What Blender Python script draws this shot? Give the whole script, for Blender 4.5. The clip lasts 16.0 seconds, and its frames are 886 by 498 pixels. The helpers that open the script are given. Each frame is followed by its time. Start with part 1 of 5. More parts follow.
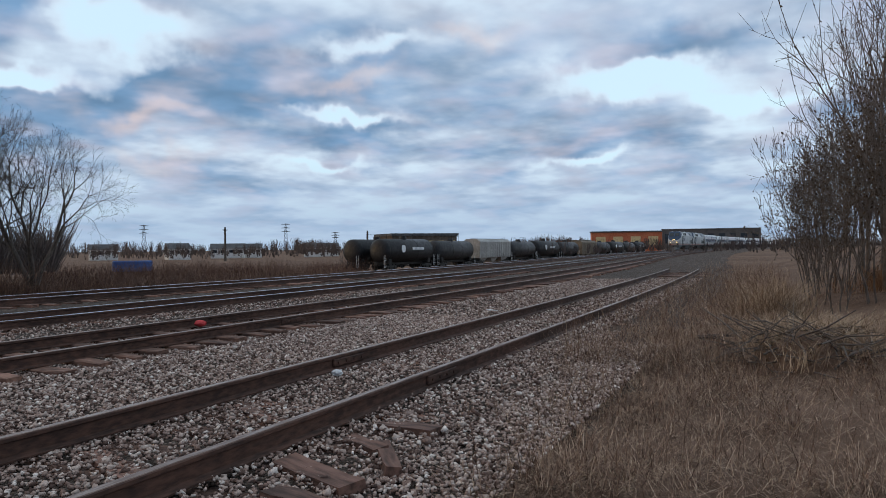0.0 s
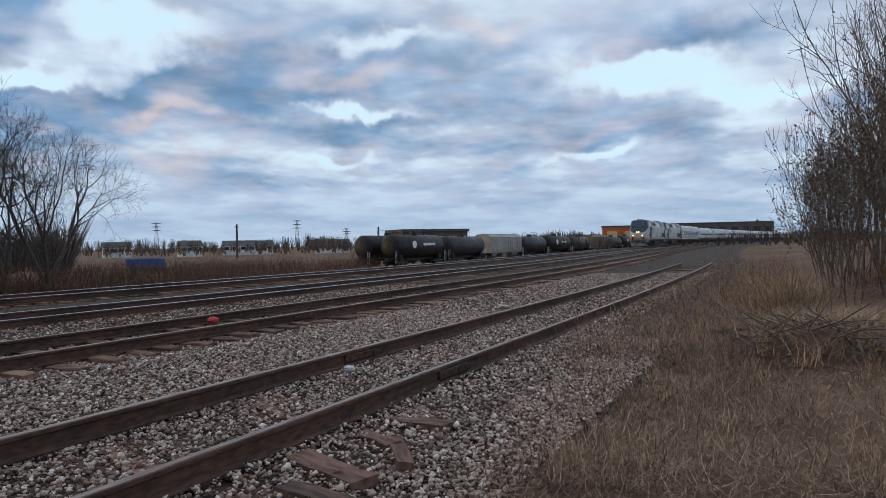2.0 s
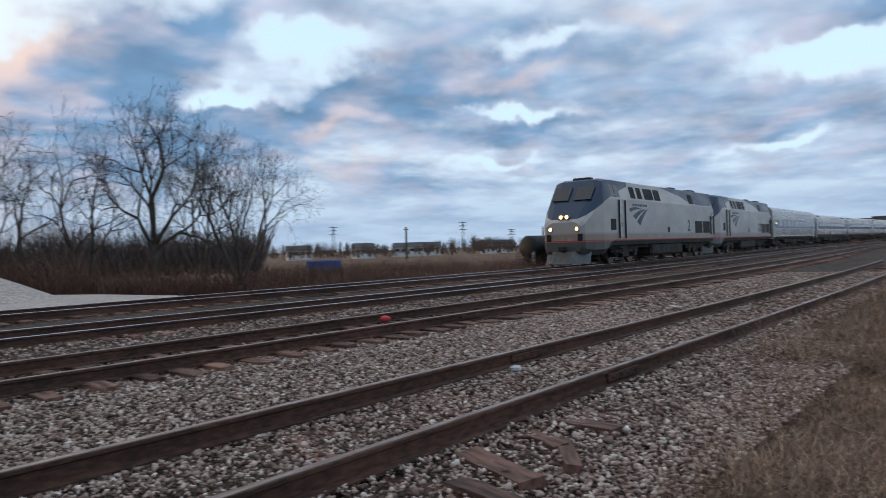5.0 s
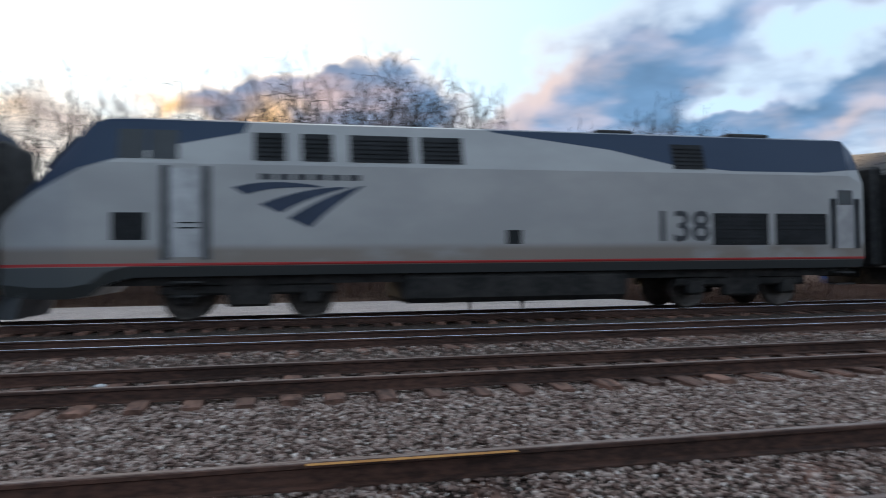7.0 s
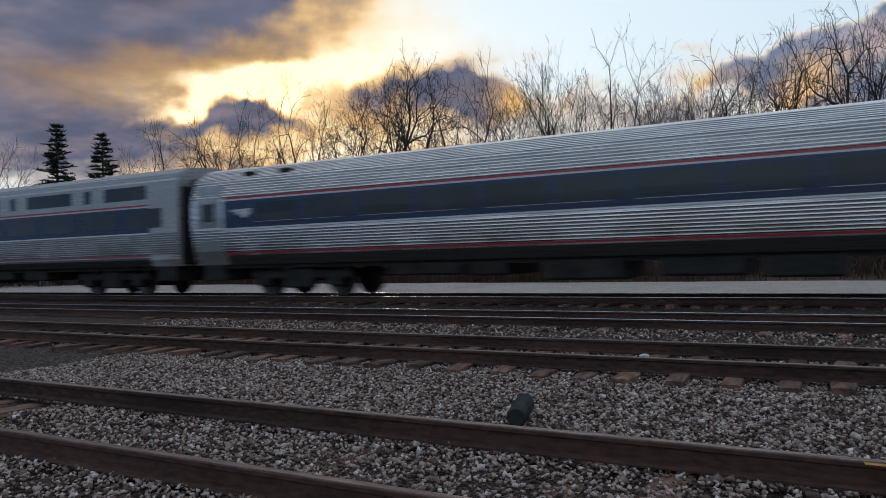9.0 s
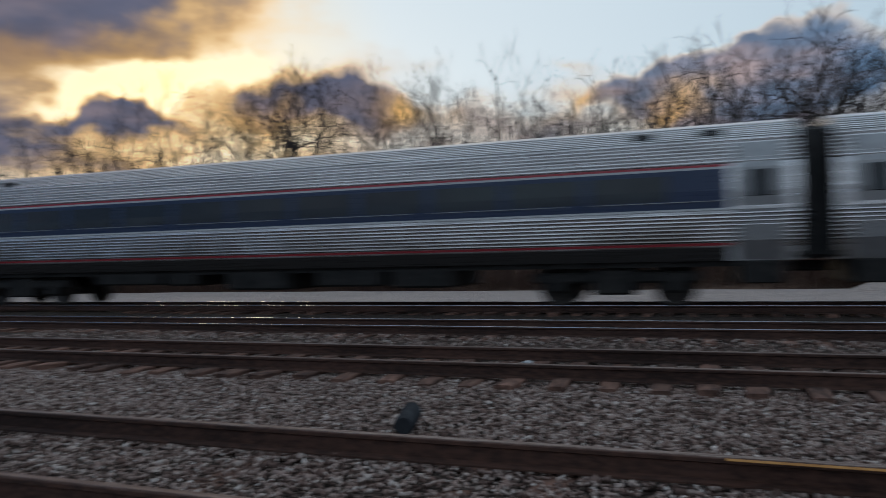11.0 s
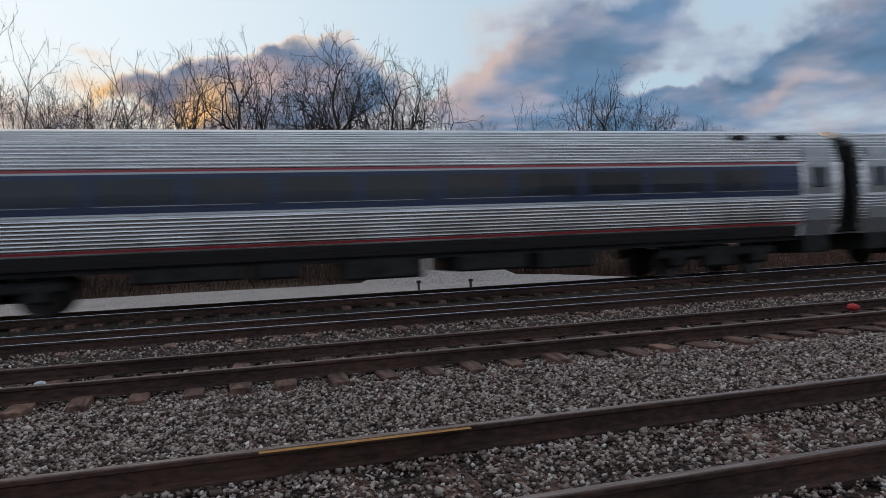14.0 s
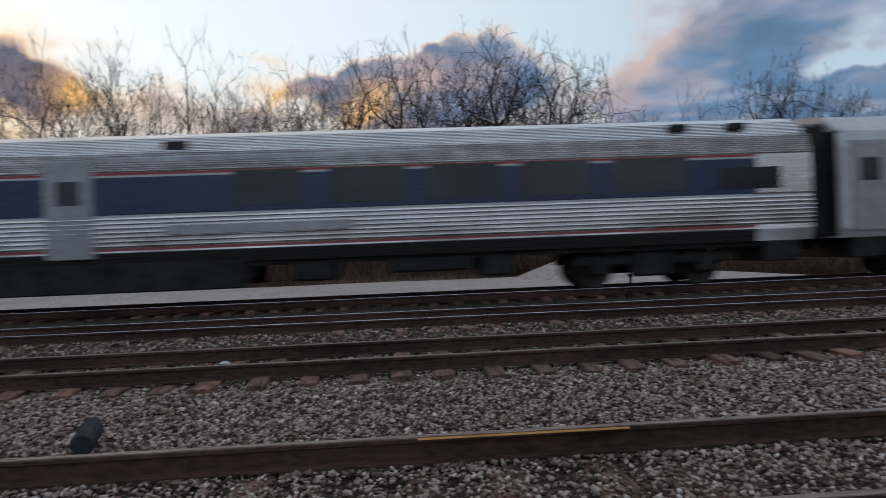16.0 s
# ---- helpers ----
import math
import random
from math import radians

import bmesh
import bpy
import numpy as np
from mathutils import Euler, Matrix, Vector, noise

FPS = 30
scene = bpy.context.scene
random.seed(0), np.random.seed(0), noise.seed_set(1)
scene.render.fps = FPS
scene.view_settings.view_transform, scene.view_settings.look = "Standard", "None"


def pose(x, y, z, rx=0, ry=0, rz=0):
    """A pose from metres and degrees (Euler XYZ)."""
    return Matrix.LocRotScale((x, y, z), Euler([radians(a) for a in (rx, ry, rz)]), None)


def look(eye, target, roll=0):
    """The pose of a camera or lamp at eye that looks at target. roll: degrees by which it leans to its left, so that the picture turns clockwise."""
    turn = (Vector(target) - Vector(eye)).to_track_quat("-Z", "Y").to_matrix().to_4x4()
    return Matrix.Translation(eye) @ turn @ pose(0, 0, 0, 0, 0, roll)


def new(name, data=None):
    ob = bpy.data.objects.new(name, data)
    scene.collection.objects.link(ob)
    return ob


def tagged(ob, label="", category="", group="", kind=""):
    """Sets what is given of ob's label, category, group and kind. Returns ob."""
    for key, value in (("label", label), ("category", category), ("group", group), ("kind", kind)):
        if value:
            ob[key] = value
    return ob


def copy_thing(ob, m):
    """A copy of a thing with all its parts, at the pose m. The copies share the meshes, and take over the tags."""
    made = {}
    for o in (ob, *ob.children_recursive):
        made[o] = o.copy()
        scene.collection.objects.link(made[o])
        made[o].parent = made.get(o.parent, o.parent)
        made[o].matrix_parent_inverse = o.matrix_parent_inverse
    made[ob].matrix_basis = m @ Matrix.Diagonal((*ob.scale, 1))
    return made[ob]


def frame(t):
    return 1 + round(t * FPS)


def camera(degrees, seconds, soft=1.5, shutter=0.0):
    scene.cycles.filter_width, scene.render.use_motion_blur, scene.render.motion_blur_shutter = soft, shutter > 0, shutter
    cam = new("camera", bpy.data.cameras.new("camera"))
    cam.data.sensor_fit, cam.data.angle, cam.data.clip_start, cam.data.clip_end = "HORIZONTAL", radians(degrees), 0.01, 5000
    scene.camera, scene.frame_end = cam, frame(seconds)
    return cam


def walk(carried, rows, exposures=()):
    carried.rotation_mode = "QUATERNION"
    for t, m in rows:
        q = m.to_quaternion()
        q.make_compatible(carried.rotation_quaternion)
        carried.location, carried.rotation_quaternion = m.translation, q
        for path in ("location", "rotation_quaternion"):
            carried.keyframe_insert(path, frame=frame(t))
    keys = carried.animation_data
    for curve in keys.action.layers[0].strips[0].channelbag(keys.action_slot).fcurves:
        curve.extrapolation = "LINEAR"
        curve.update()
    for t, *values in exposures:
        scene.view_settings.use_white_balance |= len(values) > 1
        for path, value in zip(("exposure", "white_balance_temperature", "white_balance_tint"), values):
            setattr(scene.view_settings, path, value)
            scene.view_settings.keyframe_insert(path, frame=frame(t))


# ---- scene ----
cam = camera(62.93, 16.0, 0.9, 0.4)

YPR = [
    (0.0, -64.14, -0.08, -0.65),
    (0.5, -63.93, 0.23, -0.25),
    (1.0, -63.75, 0.11, -0.73),
    (1.5, -63.64, -0.02, -0.77),
    (2.0, -63.27, -0.42, -1.03),
    (2.5, -62.77, -0.41, -1.12),
    (3.0, -62.18, -0.62, -1.56),
    (5.5, -41.57, 0.55, -1.83),
    (6.0, -30.89, 1.00, -1.88),
    (6.5, -23.03, 0.52, -1.62),
    (7.0, -12.08, 1.46, -0.68),
    (7.5, 7.77, 1.61, -1.09),
    (8.0, 28.07, 0.42, -1.52),
    (10.5, 28.71, 0.42, -1.61),
    (11.0, 19.75, 0.88, -1.22),
    (11.5, 2.67, 0.31, -1.25),
    (12.0, -13.33, -0.29, -1.99),
    (12.5, -16.70, -0.20, -2.82),
    (13.0, -17.17, 0.16, -2.77),
    (13.5, -16.06, 0.11, -2.80),
    (14.0, -16.19, -0.18, -2.59),
    (14.5, -14.92, -0.18, -2.77),
    (15.0, -13.50, -0.34, -2.93),
    (15.5, -10.11, -0.11, -3.03),
    (16.0, -3.82, -0.15, -2.21),
]
EYE = (0.0, 0.0, 1.41)


def turn(yaw, pitch, roll):
    """The camera's pose for a yaw to the left of +y, a pitch up and a roll."""
    return pose(*EYE, 90, 0, yaw) @ pose(0, 0, 0, pitch) @ pose(0, 0, 0, 0, 0, roll)


EXPOSURES = [
    (0.0, 0.22, 6420, 10), (3.0, 0.22, 6420, 10), (5.5, 0.3, 6350, 10), (7.0, 0.3, 6150, 10), (8.0, -0.06, 5950, 9), (10.5, -0.52, 6050, 9),
    (11.5, -0.6, 6150, 10), (12.5, -0.38, 6400, 12), (16.0, -0.25, 6350, 12),
]
PATH = [(t, turn(y, p, r)) for t, y, p, r in YPR]
walk(cam, PATH, EXPOSURES)

# ---------- world, sun ----------
SUN_AZ, SUN_EL = 36.0, 7.0


class Nodes:
    """Short hand for building a node tree."""

    def __init__(self, tree):
        self.tree = tree
        tree.nodes.clear()

    def add(self, kind, **props):
        n = self.tree.nodes.new(kind)
        for key, value in props.items():
            setattr(n, key, value)
        return n

    def set(self, socket, value):
        if isinstance(value, bpy.types.NodeSocket):
            self.tree.links.new(value, socket)
        elif value is not None:
            socket.default_value = value

    def math(self, op, a, b=None, c=None, clamp=False):
        n = self.add("ShaderNodeMath", operation=op, use_clamp=clamp)
        for s, v in zip(n.inputs, (a, b, c)):
            self.set(s, v)
        return n.outputs[0]

    def vec(self, op, a, b=None):
        n = self.add("ShaderNodeVectorMath", operation=op)
        self.set(n.inputs[0], a)
        if b is not None:
            self.set(n.inputs[3] if op == "SCALE" else n.inputs[1], b)
        return n.outputs["Value"] if op in ("DOT_PRODUCT", "LENGTH", "DISTANCE") else n.outputs[0]

    def split(self, v):
        n = self.add("ShaderNodeSeparateXYZ")
        self.set(n.inputs[0], v)
        return n.outputs

    def join(self, x, y, z):
        n = self.add("ShaderNodeCombineXYZ")
        for s, v in zip(n.inputs, (x, y, z)):
            self.set(s, v)
        return n.outputs[0]

    def noise(self, v, scale, detail=4.0, rough=0.55, distort=0.0):
        n = self.add("ShaderNodeTexNoise")
        self.set(n.inputs["Vector"], v)
        for key, value in (("Scale", scale), ("Detail", detail), ("Roughness", rough), ("Distortion", distort)):
            n.inputs[key].default_value = value
        return n.outputs["Fac"]

    def voronoi(self, v, scale, feature="F1", out="Distance"):
        n = self.add("ShaderNodeTexVoronoi", feature=feature)
        self.set(n.inputs["Vector"], v)
        n.inputs["Scale"].default_value = scale
        return n.outputs[out]

    def ramp(self, fac, stops, mode="LINEAR"):
        n = self.add("ShaderNodeValToRGB")
        n.color_ramp.interpolation = mode
        els = n.color_ramp.elements
        while len(els) < len(stops):
            els.new(0.5)
        for e, (p, c) in zip(els, stops):
            e.position = p
            e.color = (*c, 1) if isinstance(c, tuple) else (c, c, c, 1)
        self.set(n.inputs[0], fac)
        return n.outputs[0]

    def smooth(self, v, a, b, lo=0.0, hi=1.0):
        n = self.add("ShaderNodeMapRange", interpolation_type="SMOOTHSTEP")
        for s, x in zip(n.inputs, (v, a, b, lo, hi)):
            self.set(s, x)
        return n.outputs[0]

    def mix(self, fac, a, b, blend="MIX"):
        n = self.add("ShaderNodeMix", data_type="RGBA", blend_type=blend)
        self.set(n.inputs[0], fac)
        for s, v in ((n.inputs[6], a), (n.inputs[7], b)):
            self.set(s, (*v, 1) if isinstance(v, tuple) else v)
        return n.outputs[2]


def way(az, el):
    """A direction from degrees to the left of +y and up."""
    a, e = radians(az), radians(el)
    return Vector((-math.sin(a) * math.cos(e), math.cos(a) * math.cos(e), math.sin(e)))


def make_world():
    w = bpy.data.worlds.new("dusk_sky")
    w.use_nodes = True
    scene.world = w
    n = Nodes(w.node_tree)
    d = n.vec("NORMALIZE", n.add("ShaderNodeTexCoord").outputs["Generated"])
    x, y, z = n.split(d)
    sky = n.add("ShaderNodeTexSky", sky_type="NISHITA", sun_disc=False, sun_elevation=radians(SUN_EL), sun_rotation=radians(-SUN_AZ))
    clear = n.vec("SCALE", sky.outputs[0], 0.11)
    up = n.math("MAXIMUM", z, 0.0)
    # azimuth to the left of +y and elevation, in degrees
    az = n.math("MULTIPLY", n.math("ARCTAN2", n.math("MULTIPLY", x, -1.0), y), 57.2958)
    el = n.math("MULTIPLY", n.math("ARCSINE", z), 57.2958)
    # flat layer of clouds overhead, foreshortened towards the horizon
    k = n.math("DIVIDE", 1.0, n.math("ADD", up, 0.16))
    flat = n.join(n.math("MULTIPLY", x, k), n.math("MULTIPLY", y, k), n.math("MULTIPLY", el, 0.02))
    layers = ((0.30, 1.0, (0, 0, 0)), (0.46, 2.2, (7.3, 2.1, 0.4)), (0.20, 4.8, (1.3, 0.2, 5.0)), (0.06, 12.0, (4.1, 8.0, 2.0)))

    def texture(v, count=4):
        out = None
        for gain, size, shift in layers[:count]:
            f = n.math("MULTIPLY", n.noise(n.vec("ADD", v, shift), size, 3.0, 0.48, 0.0), gain)
            out = f if out is None else n.math("ADD", out, f)
        return out
    tex = texture(flat)
    # billowing outlines: the great clouds are bent by finer swirls
    curl = n.noise(d, 10.0, 4.0, 0.5)
    curl2 = n.noise(n.vec("ADD", d, (5.0, 1.0, 3.0)), 12.0, 4.0, 0.5)
    baz = n.math("ADD", az, n.math("MULTIPLY", n.math("SUBTRACT", curl, 0.5), 11.0))
    bel = n.math("ADD", el, n.math("MULTIPLY", n.math("SUBTRACT", curl2, 0.5), 6.5))

    def bump(a0, e0, wa, we, lean=0.0):
        da = n.math("SUBTRACT", baz, a0)
        de = n.math("SUBTRACT", n.math("SUBTRACT", bel, e0), n.math("MULTIPLY", da, lean))
        p, q = n.math("DIVIDE", da, wa), n.math("DIVIDE", de, we)
        return n.math("EXPONENT", n.math("MULTIPLY", n.math("ADD", n.math("MULTIPLY", p, p), n.math("MULTIPLY", q, q)), -1.0))

    def total(parts):
        out = None
        for gain, *shape in parts:
            v = n.math("MULTIPLY", bump(*shape), gain)
            out = v if out is None else n.math("ADD", out, v)
        return out

    # where the deck is closed and where it opens: gain, azimuth, elevation, half widths, lean
    # azimuth 110: unseen bank added behind the camera, darkens reflections on the train
    bias = total([
        (0.60, 58, 20.5, 24, 5.5, -0.14), (0.4, 62, 32, 36, 9), (0.42, 110, 16, 32, 20), (-0.52, 41.5, 13.1, 6.5, 1.1, -0.26), (0.42, 60, 9.5, 10, 2.4), (0.22, 44, 10.2, 5, 0.8),
        (-0.55, 8, 21, 19, 5.0), (0.36, 26.5, 12.6, 3.6, 1.5), (0.26, 33, 12.0, 2.4, 1.2), (-0.2, 17, 13.6, 5, 1.4), (0.15, 9.2, 14.4, 3.0, 0.7),
        (0.50, -1.5, 14.0, 7.5, 1.2, -0.26), (0.40, -3, 11.6, 7, 2.0), (0.40, -8.3, 12.6, 4.2, 2.0), (-0.45, -14.5, 16.0, 3.6, 2.8, -0.2), (-0.5, -15, 21, 8, 2.6),
        (0.56, -27, 13.8, 7.0, 2.1, -0.30), (0.34, -25, 10, 8, 1.6), (-0.34, -34.2, 11.5, 3.0, 0.7, -0.15), (-0.26, -39.5, 16.2, 4.5, 1.2, -0.12), (0.52, -44, 11.8, 8.5, 1.8, -0.18),
        (0.14, -70, 13, 30, 12), (-0.26, -57, 11.0, 4.5, 0.5, 0.15), (-0.26, -55, 7.1, 3.0, 0.45), (-0.44, -80, 12.5, 5.0, 1.1), (-0.3, -87.5, 10.8, 3.5, 0.8), (-0.24, -76, 6.7, 3.5, 0.5), (-0.2, -58, 15.8, 4.5, 0.8),
        (0.12, -57.6, 9.6, 6, 0.9), (0.12, -84, 14.9, 5, 1.4), (0.12, -30, 6, 22, 3),
    ])
    cover = n.math("ADD", tex, bias)
    amount = n.smooth(cover, 0.39, 0.60)
    thick = n.smooth(cover, 0.46, 0.72)
    # thick parts are slate blue, thin edges are pale; towards the hidden sun the edges burn orange
    toward = n.vec("DOT_PRODUCT", d, tuple(way(SUN_AZ + 4, SUN_EL + 6)))
    near = n.smooth(toward, 0.955, 0.998)
    wide = n.smooth(toward, 0.35, 0.97)
    slate = n.mix(n.smooth(toward, 0.55, 0.86), (0.115, 0.205, 0.325), (0.185, 0.215, 0.29))
    slate = n.mix(n.smooth(toward, 0.86, 0.965), slate, (0.115, 0.12, 0.17))
    # sides of the billows that face the sun are paler and pinkish
    sunward = tuple(0.16 * q for q in way(SUN_AZ, 0))
    facing = n.smooth(n.math("SUBTRACT", texture(flat, 3), texture(n.vec("ADD", flat, sunward), 3)), -0.05, 0.13)
    blush = n.mix(n.smooth(toward, 0.3, 0.85), (0.42, 0.40, 0.455), (0.62, 0.42, 0.36))
    slate = n.mix(n.math("MULTIPLY", facing, n.smooth(toward, 0.90, 0.97, 0.62, 0.25)), slate, blush)
    slate = n.mix(1.0, slate, n.ramp(n.noise(n.vec("ADD", flat, (1.7, 4.4, 2.0)), 3.6, 3.0, 0.5), [(0.3, 0.82), (0.7, 1.24)]), "MULTIPLY")
    edge = n.mix(n.smooth(toward, 0.3, 0.9), (0.46, 0.52, 0.60), (0.86, 0.72, 0.58))
    edge = n.mix(near, edge, (1.25, 0.74, 0.24))
    cloud = n.mix(thick, edge, slate)
    # clouds with the low sun behind them glow at the rim
    # azimuth -150: unseen blush opposite the sun, added to brighten the coach sides
    glow = total([(0.95, 2.2, 11.0, 2.6, 1.1, -0.5), (0.7, 8.3, 11.8, 2.0, 1.0), (0.75, 22.3, 12.0, 2.2, 1.1), (0.55, 33.5, 11.3, 2.6, 0.9), (0.95, -20.4, 13.6, 2.8, 1.3, -0.35), (0.35, -17.5, 11.8, 2.6, 0.7), (0.5, -39.8, 9.4, 3.0, 0.8), (0.4, -58, 13.4, 3.5, 0.7), (0.35, -67, 16.6, 3.5, 0.8), (0.3, -44, 10.0, 3.5, 0.6), (0.3, -9, 16.6, 2.2, 0.5, -0.2), (0.3, -43, 7.2, 4, 0.5), (0.6, -150, 10, 30, 9)])
    cloud = n.mix(n.math("MINIMUM", glow, 1.0), cloud, n.mix(n.smooth(toward, 0.55, 0.93), (0.58, 0.46, 0.42), (1.1, 0.62, 0.16)))
    under = bump(49, 14.2, 11, 1.5, -0.15)
    cloud = n.mix(n.math("MULTIPLY", under, 0.6), cloud, (0.50, 0.28, 0.10))
    # thin high veil lifts the open sky to pale blue, white and gold near the sun
    veil = n.mix(wide, (0.50, 0.66, 0.77), (0.88, 0.97, 1.0))
    veil = n.mix(near, veil, (1.0, 0.93, 0.76))
    veil = n.mix(bump(41.5, 13.2, 6.5, 1.6, -0.26), veil, (1.7, 1.35, 0.62))
    open_sky = n.mix(0.8, clear, veil)
    low = n.smooth(el, 1.0, 8.0)
    haze = n.mix(wide, (0.25, 0.34, 0.46), (0.40, 0.43, 0.49))
    colour = n.mix(amount, open_sky, cloud)
    colour = n.mix(n.math("MULTIPLY", n.math("SUBTRACT", 1.0, low), 0.7), colour, haze)
    colour = n.mix(n.smooth(z, -0.02, -0.2), colour, (0.06, 0.055, 0.05))
    bg = n.add("ShaderNodeBackground")
    n.set(bg.inputs[0], colour)
    bg.inputs[1].default_value = 1.3
    out = n.add("ShaderNodeOutputWorld")
    n.tree.links.new(bg.outputs[0], out.inputs[0])


make_world()
sun = new("sun", bpy.data.lights.new("sun", "SUN"))
sun.data.energy, sun.data.angle, sun.data.color = 0.5, radians(12), (1.0, 0.72, 0.42)
sun.matrix_world = look(way(SUN_AZ, SUN_EL) * 50, (0, 0, 0))


# ---------- materials ----------
def material(name, build):
    m = bpy.data.materials.new(name)
    m.use_nodes = True
    n = Nodes(m.node_tree)
    b = n.add("ShaderNodeBsdfPrincipled")
    out = n.add("ShaderNodeOutputMaterial")
    n.tree.links.new(b.outputs[0], out.inputs[0])
    build(n, b)
    return m


def coords(n, scale=(1, 1, 1)):
    v = n.add("ShaderNodeTexCoord").outputs["Object"]
    return v if scale == (1, 1, 1) else n.vec("MULTIPLY", v, scale)


def bumped(n, b, height, strength, distance=0.02):
    k = n.add("ShaderNodeBump")
    k.inputs["Strength"].default_value, k.inputs["Distance"].default_value = strength, distance
    n.set(k.inputs["Height"], height)
    n.tree.links.new(k.outputs[0], b.inputs["Normal"])


def plain(name, dark, light, rough=0.7, metal=0.0, grain=8.0, wear=1.0, bump=0.15, stretch=(1, 1, 1), vary=0.0, spec=0.5):
    """A surface that varies between two colours at two scales, from piece to piece too where vary is set."""
    def build(n, b):
        v = coords(n, stretch)
        if vary:
            r = n.add("ShaderNodeObjectInfo").outputs["Random"]
            v = n.vec("ADD", v, n.join(n.math("MULTIPLY", r, 17.0), n.math("MULTIPLY", r, 5.0), r))
        f = n.math("ADD", n.math("MULTIPLY", n.noise(v, grain, 5), 0.55), n.math("MULTIPLY", n.noise(v, wear, 3), 0.45))
        c = n.mix(n.smooth(f, 0.36, 0.66), dark, light)
        if vary:
            c = n.mix(1.0, c, n.ramp(r, [(0.0, 1 - vary), (1.0, 1 + vary)]), "MULTIPLY")
        n.set(b.inputs["Base Color"], c)
        n.set(b.inputs["Roughness"], n.smooth(f, 0.3, 0.7, min(1, rough + 0.1), max(0.02, rough - 0.1)))
        b.inputs["Metallic"].default_value = metal
        b.inputs["Specular IOR Level"].default_value = spec
        if bump:
            bumped(n, b, f, bump)
    return material(name, build)


def island(name, stops, rough=0.85, grain=25.0, bump=0.3):
    """Many small loose pieces in one mesh, each of its own tone."""
    def build(n, b):
        r = n.add("ShaderNodeNewGeometry").outputs["Random Per Island"]
        c = n.ramp(r, stops)
        f = n.noise(coords(n), grain, 4)
        n.set(b.inputs["Base Color"], n.mix(1.0, c, n.ramp(f, [(0.3, 0.7), (0.7, 1.25)]), "MULTIPLY"))
        b.inputs["Roughness"].default_value = rough
        b.inputs["Specular IOR Level"].default_value = 0.25
        if bump:
            bumped(n, b, f, bump, 0.01)
    return material(name, build)


def build_gravel(dark, mid, light, scale):
    def build(n, b):
        v = coords(n)
        cell = n.voronoi(v, scale, "F1", "Color")
        dist = n.voronoi(v, scale)
        tone = n.split(cell)[0]
        c = n.ramp(tone, [(0.0, dark), (0.5, mid), (1.0, light)])
        patch = n.noise(v, 0.35, 4)
        c = n.mix(n.smooth(patch, 0.4, 0.65), c, n.mix(0.5, c, tuple(q * 0.75 for q in mid)))
        # shade in the gaps between stones is painted into the colour
        gap_shade = n.smooth(dist, 0.25, 0.75)
        c = n.mix(n.math("MULTIPLY", gap_shade, 0.6), c, tuple(q * 0.35 for q in dark))
        n.set(b.inputs["Base Color"], c)
        b.inputs["Roughness"].default_value = 0.9
        b.inputs["Specular IOR Level"].default_value = 0.2
        bumped(n, b, n.math("SUBTRACT", 1.0, dist), 0.9, 0.04)
    return build


def build_ground(n, b):
    v = coords(n)
    a, c, e = n.noise(v, 0.12, 5), n.noise(v, 1.4, 5), n.noise(v, 14.0, 5, 0.65)
    f = n.math("ADD", n.math("MULTIPLY", a, 0.4), n.math("ADD", n.math("MULTIPLY", c, 0.3), n.math("MULTIPLY", e, 0.3)))
    n.set(b.inputs["Base Color"], n.ramp(f, [(0.3, (0.05, 0.029, 0.021)), (0.45, (0.12, 0.073, 0.051)), (0.6, (0.20, 0.132, 0.095)), (0.75, (0.31, 0.225, 0.17))]))
    b.inputs["Roughness"].default_value = 0.95
    b.inputs["Specular IOR Level"].default_value = 0.1
    bumped(n, b, e, 0.8, 0.06)


def build_livery(n, b):
    """Silver body with a deep blue sweep down the nose and another along the rear roof, a red line low on the side, road dirt below."""
    v = coords(n)
    x, y, z = n.split(v)
    border = n.ramp(n.math("DIVIDE", n.math("ADD", x, 1.0), 22.0), [(0.0, 0.42), (0.0227, 0.455), (0.049, 0.53), (0.102, 0.655), (0.172, 0.75), (0.25, 0.825), (0.258, 0.9), (0.49, 0.9), (0.509, 0.862), (0.644, 0.79), (0.718, 0.72), (0.795, 0.694), (0.909, 0.695), (1.0, 0.73)])
    blue = n.smooth(n.math("SUBTRACT", n.math("DIVIDE", z, 5.0), border), -0.002, 0.002)
    dirt = n.noise(n.vec("MULTIPLY", v, (0.35, 1, 0.7)), 1.6, 4)
    silver = n.mix(n.smooth(dirt, 0.35, 0.7), (0.335, 0.33, 0.325), (0.375, 0.37, 0.362))
    grime = n.math("MULTIPLY", n.smooth(z, 1.72, 1.5), n.smooth(dirt, 0.2, 0.5))
    silver = n.mix(n.math("MULTIPLY", grime, 0.8), silver, (0.20, 0.155, 0.12))
    c = n.mix(blue, silver, (0.010, 0.027, 0.062))
    red = n.math("MULTIPLY", n.smooth(z, 1.215, 1.225), n.smooth(z, 1.285, 1.275))
    c = n.mix(red, c, (0.42, 0.035, 0.035))
    c = n.mix(n.smooth(z, 1.21, 1.2), c, (0.07, 0.075, 0.075))
    n.set(b.inputs["Base Color"], c)
    n.set(b.inputs["Roughness"], n.smooth(dirt, 0.3, 0.7, 0.45, 0.3))
    b.inputs["Metallic"].default_value = 0.25
    bumped(n, b, n.noise(v, 0.8, 2), 0.02)


